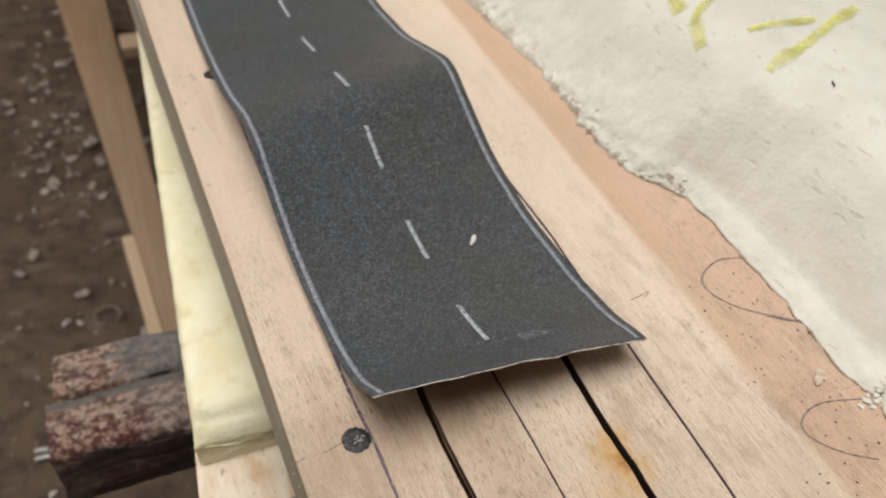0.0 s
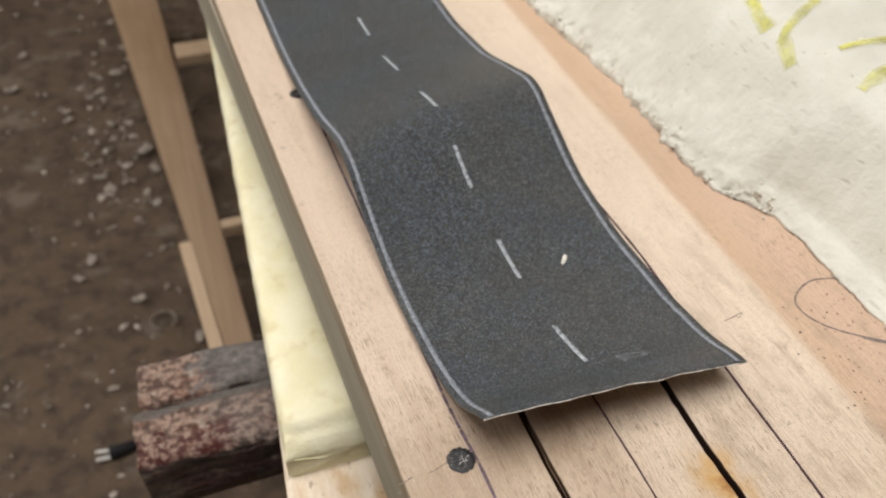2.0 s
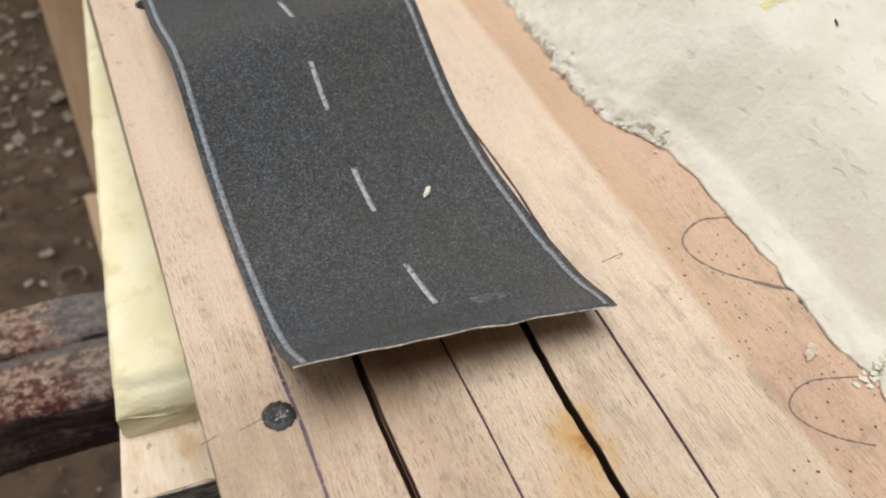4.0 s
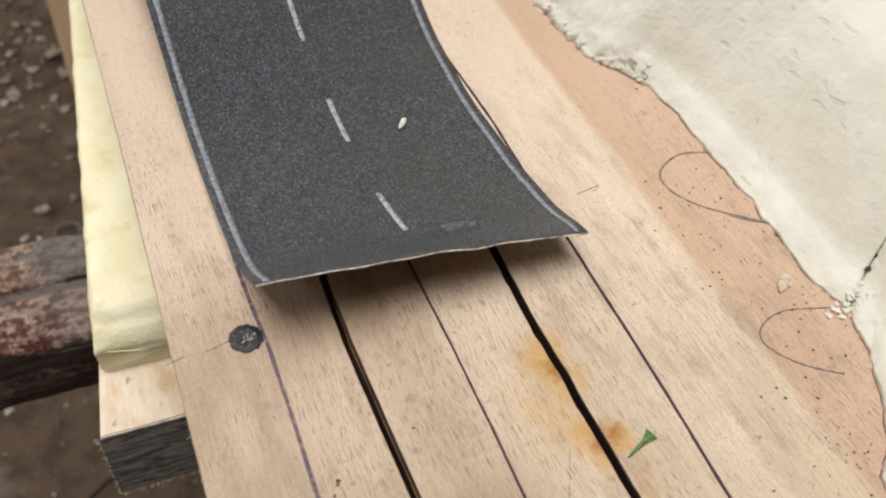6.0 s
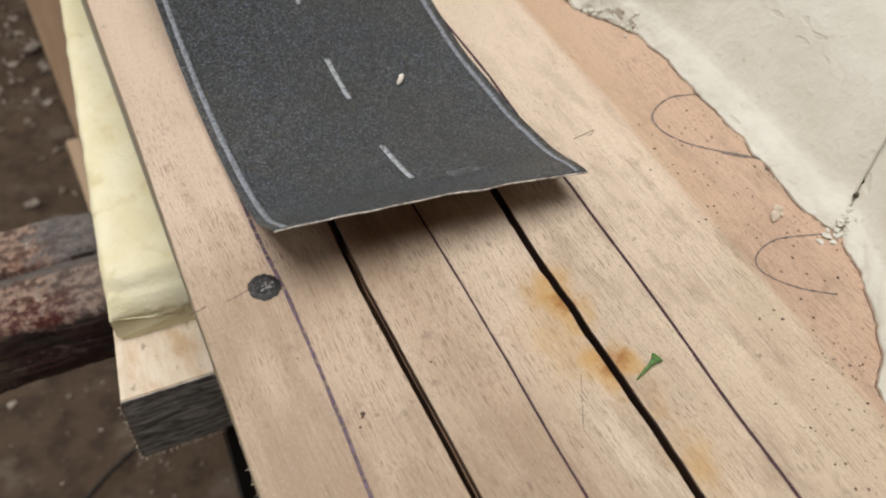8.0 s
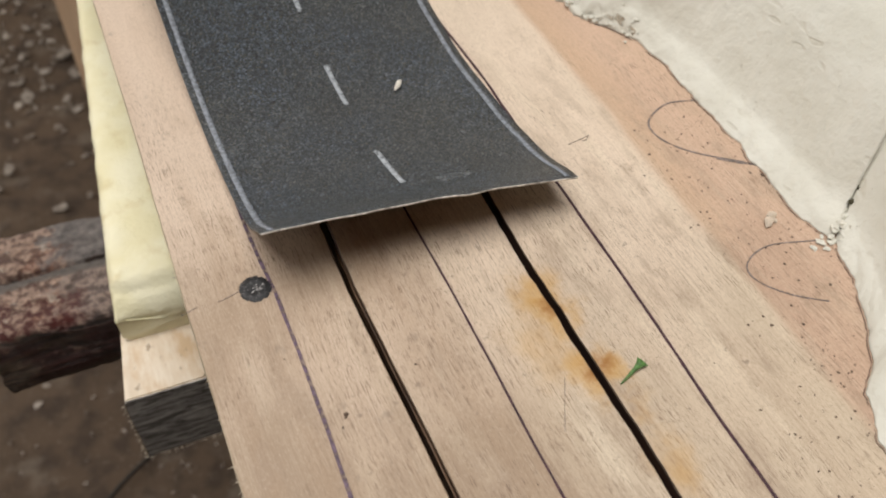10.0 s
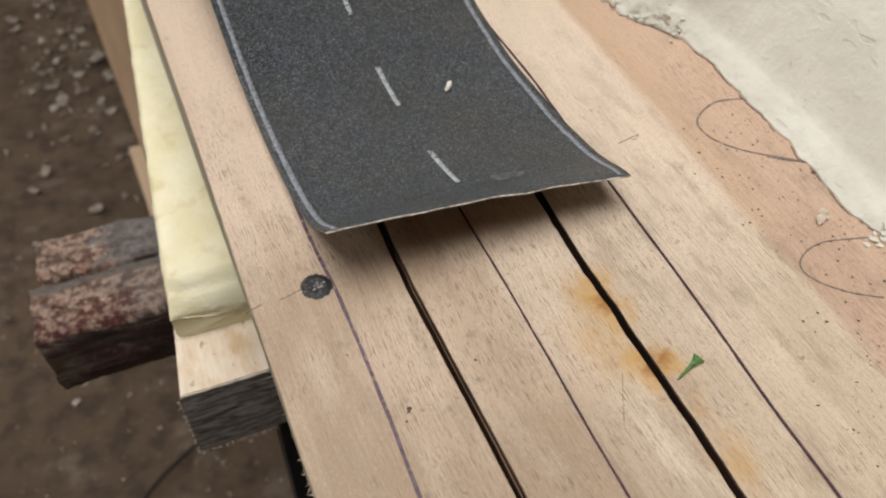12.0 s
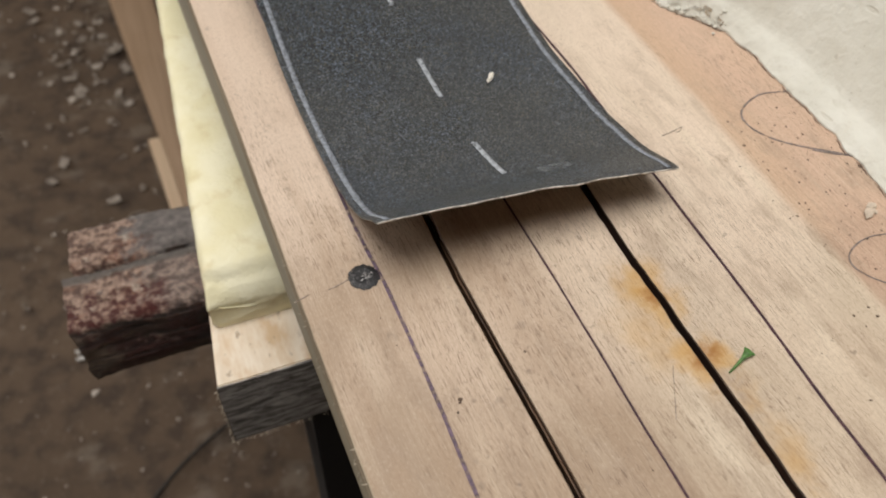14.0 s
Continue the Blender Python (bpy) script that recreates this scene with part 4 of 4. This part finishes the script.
for knots, w in (([(0.1013, 0.0294), (0.105, 0.0300), (0.1095, 0.0309)], 0.0004), ([(0.1095, 0.0309), (0.108, 0.0295), (0.1064, 0.0292)], 0.0004), ([(-0.0245, 0.0062), (-0.0215, 0.0071), (-0.0200, 0.0075)], 0.0005),
                 ([(-0.0150, 0.0072), (-0.0115, 0.0080), (-0.0088, 0.0088)], 0.0004), ([(0.0596, -0.0458), (0.056, -0.0525), (0.0524, -0.0592)], 0.0003)):
    ink("pencil_tick", knots, w, M_FAINT, "short faint pencil tick", 8)


def scatter(name, places, r, material, label, category, parent_z=0.0):
    """Uncountable specks as one mesh."""
    bm = bmesh.new()
    for x, y, k in places:
        m = Matrix.Translation((x, y, TOP + parent_z)) @ Matrix.Rotation(random.uniform(0, 6.28), 4, "Z") @ Matrix.Diagonal((1.0, random.uniform(0.3, 0.9), random.uniform(0.2, 0.4), 1))
        made = bmesh.ops.create_icosphere(bm, subdivisions=1, radius=r * k, matrix=m)["verts"]
        if r > 0.002:
            for v in made:
                off = v.co - m.translation
                v.co = m.translation + off * (1 + 1.1 * noise.noise(off / (r * k) * 1.3 + Vector((x * 90, y * 90, 0))))
    ob = part(name, bm, material)
    return tagged(ob, label, category, kind="stuff")


rng = random.Random(7)
specks = []
while len(specks) < 300:
    y = rng.uniform(-0.10, 0.03)
    x = edge_x(y) - abs(rng.gauss(0.012, 0.014)) - 0.001
    if x > 0.098:
        specks.append((x, y, rng.uniform(0.3, 1.0) ** 2 + 0.1))
specks += [(rng.uniform(-0.02, 0.10), rng.uniform(-0.11, 0.0), rng.uniform(0.15, 0.5)) for _ in range(40)]
scatter("sawdust_specks", specks, 0.00055, M_SPECK, "dark specks of dust scattered over the plywood", "dust")
scatter("dark_grit", [(0.0057, -0.0358, 1.0), (0.0053, -0.0366, 0.7), (0.0039, -0.0389, 0.6), (0.0263, -0.0288, 0.6), (0.1525, -0.0035, 1.1), (0.1495, -0.0012, 0.6)], 0.0008, M_SPECK, "few dark crumbs on the plywood", "dust")


# broken lumps in the joint between the two foam pieces, crumbs along the torn foot, and the thin dark outline
def hill(d, k=1.0):
    return k * float(np.interp(d, [p[0] for p in LOW_SLOPE], [p[1] for p in LOW_SLOPE]))


for i in range(9):
    d = 0.0008 + 0.0021 * i
    small("foam_chip", 0.1537 + d, -0.0340 + 0.73 * min(d, 0.12) + rng.uniform(-0.0012, 0.0010), hill(d, 0.45), lump(rng.uniform(0.0008, 0.0017), (1.2, 0.9, 0.8), i * 1.9, 3), M_WHITE, "broken white foam lump in the joint", "foam chip", "foam chips", i * 50)
for i, (d, r) in enumerate(((0.0095, 0.0011), (0.0115, 0.0013), (0.0140, 0.0012))):
    small("moss_crumb", 0.1537 + d, -0.0343 + 0.73 * d, hill(d, 0.75), lump(r, (1.0, 0.8, 0.8), 7 + i * 2.1, 3), M_MOSS, "dark olive crumb wedged in the joint", "crumb", "crumbs in the joint", i * 70)
crumbs = bmesh.new()
for i in range(120):
    y = 0.072 + 0.30 * rng.random() ** 1.6
    d = abs(rng.gauss(0.0, 0.0022)) - 0.0007
    x, r = edge_x(y) + d, rng.uniform(0.25, 1.0) ** 2 * 0.0010 + 0.0003
    if i % 15 == 0:
        x, y = 0.150 + rng.gauss(0.001, 0.003), 0.076 + rng.gauss(0.001, 0.004)
    z = max(terrain_height(max(0, x - edge_x(y)), y), 0.0)
    chunk = lump(r, (rng.uniform(0.8, 1.4), rng.uniform(0.7, 1.3), rng.uniform(0.45, 0.8)), i * 0.37, 2)
    bmesh.ops.translate(chunk, vec=Vector(lift((x, y, z - 0.10 * r))) - world_origin(white), verts=chunk.verts)
    me = bpy.data.meshes.new("crumb")
    chunk.to_mesh(me)
    chunk.free()
    crumbs.from_mesh(me)
    bpy.data.meshes.remove(me)
bmesh.ops.translate(crumbs, vec=world_origin(white), verts=crumbs.verts)
part("crumb_fringe", crumbs, M_WHITE, white, "torn white foam crumbs along the foot", True)["kind"] = "stuff"
for y0, y1 in ((-0.155, -0.036), (-0.031, 0.085)):
    pts = []
    for i in range(90):
        y = y0 + (y1 - y0) * i / 89
        pts.append((edge_x(y) - 0.0006 + 0.0012 * noise.noise(Vector((y * 140, 0, 9))) + 0.0006 * noise.noise(Vector((y * 500, 0, 3))), y, 0.00005))
    part("outline", ribbon(pts, 0.00036), M_OUTLINE, board, "thin broken dark brown line along the foam")


# ---- yellow marker strokes on the hillside ----
def on_hill(x, y):
    return terrain_height(max(0, x - edge_x(y)), y)


def stroke(knots, width, up=0.0):
    pts = [(p.x, p.y, on_hill(p.x, p.y) + 0.0006) for p in spline(knots, 24)]
    bm = bmesh.new()
    rows = []
    for i, p in enumerate(pts):
        a, b = Vector(pts[max(0, i - 1)]), Vector(pts[min(len(pts) - 1, i + 1)])
        d = (b - a).normalized()
        w = width * (0.7 + 0.6 * abs(noise.noise(Vector(p) * 120)))
        row = []
        for k in (-1, -0.33, 0.33, 1):
            x, y = p[0] - d.y * w * k / 2, p[1] + d.x * w * k / 2
            row.append(bm.verts.new(lift((x, y, on_hill(x, y) + 0.0005 + up))))
        rows.append(row)
    for a, b in zip(rows, rows[1:]):
        for k in range(3):
            bm.faces.new((a[k], a[k + 1], b[k + 1], b[k]))
    return bm


for knots, w in (([(0.1770, 0.0778), (0.1880, 0.0800), (0.1990, 0.0830), (0.2130, 0.0880), (0.2280, 0.0930)], 0.0052), ([(0.1740, 0.1440), (0.1710, 0.1330), (0.1700, 0.1240)], 0.0050),
                 ([(0.1945, 0.1286), (0.1833, 0.1232), (0.1726, 0.1180), (0.1696, 0.1120), (0.1670, 0.1037)], 0.0046), ([(0.1821, 0.0984), (0.1907, 0.0970), (0.2000, 0.0950), (0.2080, 0.0930)], 0.0036)):
    part("marker_wash", stroke(knots, w * 1.35), M_WASH, white, "faint yellow-green marker haze", True)
    part("marker_stroke", stroke(knots, w * 0.8, 0.0002), M_MARKER, white, "yellow-green marker stroke", True)

for knots, w in (([(0.1478, 0.0803), (0.1487, 0.0775), (0.1497, 0.0745), (0.1508, 0.0712)], 0.0018), ([(0.1420, 0.0835), (0.1450, 0.0822), (0.1470, 0.0800)], 0.0012)):
    part("crack", stroke(knots, w), M_CRACK, white, "brown soiled crack", True)

small("dark_sliver", 0.1900, 0.0589, on_hill(0.19, 0.0589) - 0.0002, lump(0.0012, (0.35, 1.8, 0.3), 4, 1), M_SPECK, "small dark sliver lying on the white foam", "sliver", "", -28)

# ---- litter on the floor ----
def scrap_mesh(r, seed):
    """A crumpled, bent chip of pale material."""
    bm = bmesh.new()
    bmesh.ops.create_grid(bm, x_segments=4, y_segments=3, size=r)
    for v in bm.verts:
        v.co.y *= 0.55
        v.co.z = 0.5 * r * abs(noise.noise(Vector((v.co.x / r, v.co.y / r, seed)))) + 0.25 * r * (v.co.x / r) ** 2
        v.co += 0.25 * r * Vector(noise.noise_vector(v.co / r + Vector((0, seed, 0)))) * Vector((1, 1, 0)).length / 1.4
    geom = bmesh.ops.extrude_face_region(bm, geom=bm.faces[:])["geom"]
    for v in geom:
        if isinstance(v, bmesh.types.BMVert):
            v.co.z += 0.08 * r
    bmesh.ops.recalc_face_normals(bm, faces=bm.faces)
    return bm


LITTER = [(-0.335, 1.42, 0.017), (-0.313, 1.54, 0.013), (-0.243, 1.32, 0.015), (-0.18, 1.367, 0.013), (-0.139, 1.426, 0.012), (-0.186, 1.43, 0.011), (-0.119, 1.157, 0.021), (-0.106, 1.103, 0.015), (-0.194, 1.107, 0.014),
          (-0.225, 0.905, 0.014), (-0.2435, 0.873, 0.012), (-0.164, 0.805, 0.012), (-0.090, 0.704, 0.012), (-0.184, 1.058, 0.011), (-0.24, 1.29, 0.012), (-0.166, 1.255, 0.012)]
for i, (x, y, r) in enumerate(LITTER):
    small("plastic_scrap", x, y, -TOP + 0.001, scrap_mesh(r * 0.75, i * 3.7), M_SCRAP, "pale crumpled scrap lying on the dirt floor", "scrap", "scraps on the floor", i * 67)


def curl():
    bm = bmesh.new()
    rows = []
    for i in range(19):
        a = radians(-150 + 300 * i / 18)
        rows.append([bm.verts.new((k * math.cos(a), k * math.sin(a), z)) for k, z in ((0.016, 0), (0.019, 0), (0.0185, 0.004), (0.0165, 0.004))])
    for p, q in zip(rows, rows[1:]):
        for k in range(4):
            bm.faces.new((p[k], p[(k + 1) % 4], q[(k + 1) % 4], q[k]))
    bm.faces.new(rows[0]), bm.faces.new(rows[-1][::-1])
    bmesh.ops.recalc_face_normals(bm, faces=bm.faces)
    return bm


small("shaving_curl", -0.135, 0.75, -TOP + 0.001, curl(), M_SCRAP, "pale curled shaving on the dirt floor", "shaving", "", 100)
plug = thing("power_plug", (-0.212, 0.546, 0.0), "black power plug with two bright prongs on the dirt", "plug")


def rod(p, q, r0, r1, n=14):
    """A tapered, slightly rounded rod from p to q."""
    bm = bmesh.new()
    p, q = Vector(p), Vector(q)
    d = (q - p).normalized()
    u = d.cross(Vector((0, 0, 1))).normalized()
    w = d.cross(u)
    loops = []
    for k, f in ((0.0, 0.7), (0.06, 1.0), (0.5, 1.0), (0.94, 1.0), (1.0, 0.7)):
        r = (r0 + (r1 - r0) * k) * f
        loops.append([bm.verts.new(p + (q - p) * k + r * (math.cos(i / n * math.tau) * u + math.sin(i / n * math.tau) * w)) for i in range(n)])
    for a, b in zip(loops, loops[1:]):
        for i in range(n):
            bm.faces.new((a[i], a[(i + 1) % n], b[(i + 1) % n], b[i]))
    bm.faces.new(loops[0][::-1]), bm.faces.new(loops[-1])
    bmesh.ops.recalc_face_normals(bm, faces=bm.faces)
    return bm


part("body", rod((-0.190, 0.549, 0.0085), (-0.224, 0.545, 0.0095), 0.0065, 0.0095), M_BLACK, plug, "", True)
for dy in (0.0005, 0.0105):
    part("prong", rod((-0.223, 0.5395 + dy, 0.009), (-0.2405, 0.5395 + dy * 1.15 + 0.001, 0.0085), 0.0023, 0.0023, 10), M_PRONG, plug, "bright metal prong", True)
bits = []
for _ in range(1600):
    y = rng.uniform(0.25, 2.2)
    x = rng.uniform(-0.75, 0.5)
    if noise.noise(Vector((x * 5, y * 5, 3))) > rng.uniform(-0.25, 0.6):
        bits.append((x, y, rng.uniform(0.25, 1.0) ** 3 + 0.12))
for _ in range(230):
    bits.append((rng.gauss(-0.15, 0.05), rng.gauss(1.22, 0.16), rng.uniform(0.3, 1.1) ** 2 + 0.1))
for _ in range(260):
    bits.append((rng.uniform(-0.45, 0.15), rng.uniform(0.10, 0.75), rng.uniform(0.25, 0.7) ** 2 + 0.08))
scatter("floor_litter", bits, 0.007, M_SCRAP, "small pale chips and dust trodden into the dirt", "litter", -TOP)
bm = bmesh.new()
path = spline([(-0.30, 0.22, 0.004), (-0.187, 0.325, 0.005), (-0.10, 0.385, 0.004), (0.05, 0.44, 0.004), (0.3, 0.47, 0.004)], 40)
rows = []
for i, p in enumerate(path):
    d = (path[min(i + 1, 39)] - path[max(i - 1, 0)]).normalized()
    side = Vector((-d.y, d.x, 0))
    rows.append([bm.verts.new(p + 0.0025 * (math.cos(a) * side + math.sin(a) * Vector((0, 0, 1)))) for a in (0, 1.05, 2.09, 3.14, 4.19, 5.24)])
for a, b in zip(rows, rows[1:]):
    for k in range(6):
        bm.faces.new((a[k], a[(k + 1) % 6], b[(k + 1) % 6], b[k]))
tagged(part("cable", bm, M_CABLE), "thin black cable lying on the dirt floor", "cable")

bm = bmesh.new()
for _ in range(26):
    y = rng.uniform(-0.12, 0.03)
    p, z = Vector(lift((board_left(y) + 0.0003, y, rng.uniform(-0.009, -0.001)))), rng.uniform(0.0004, 0.0018)
    tip = p + Vector((-z, rng.uniform(-0.001, 0.001), rng.uniform(-0.001, 0.0006)))
    a, b, c = (bm.verts.new(p + Vector(q)) for q in ((0, 0.00025, 0), (0, -0.00025, 0), (0, 0, 0.0003)))
    d = bm.verts.new(tip)
    for f in ((a, b, d), (b, c, d), (c, a, d), (a, c, b)):
        bm.faces.new(f)
part("splinters", bm, M_SPLINTER, board, "pale torn fibres along the sawn edge")["kind"] = "stuff"
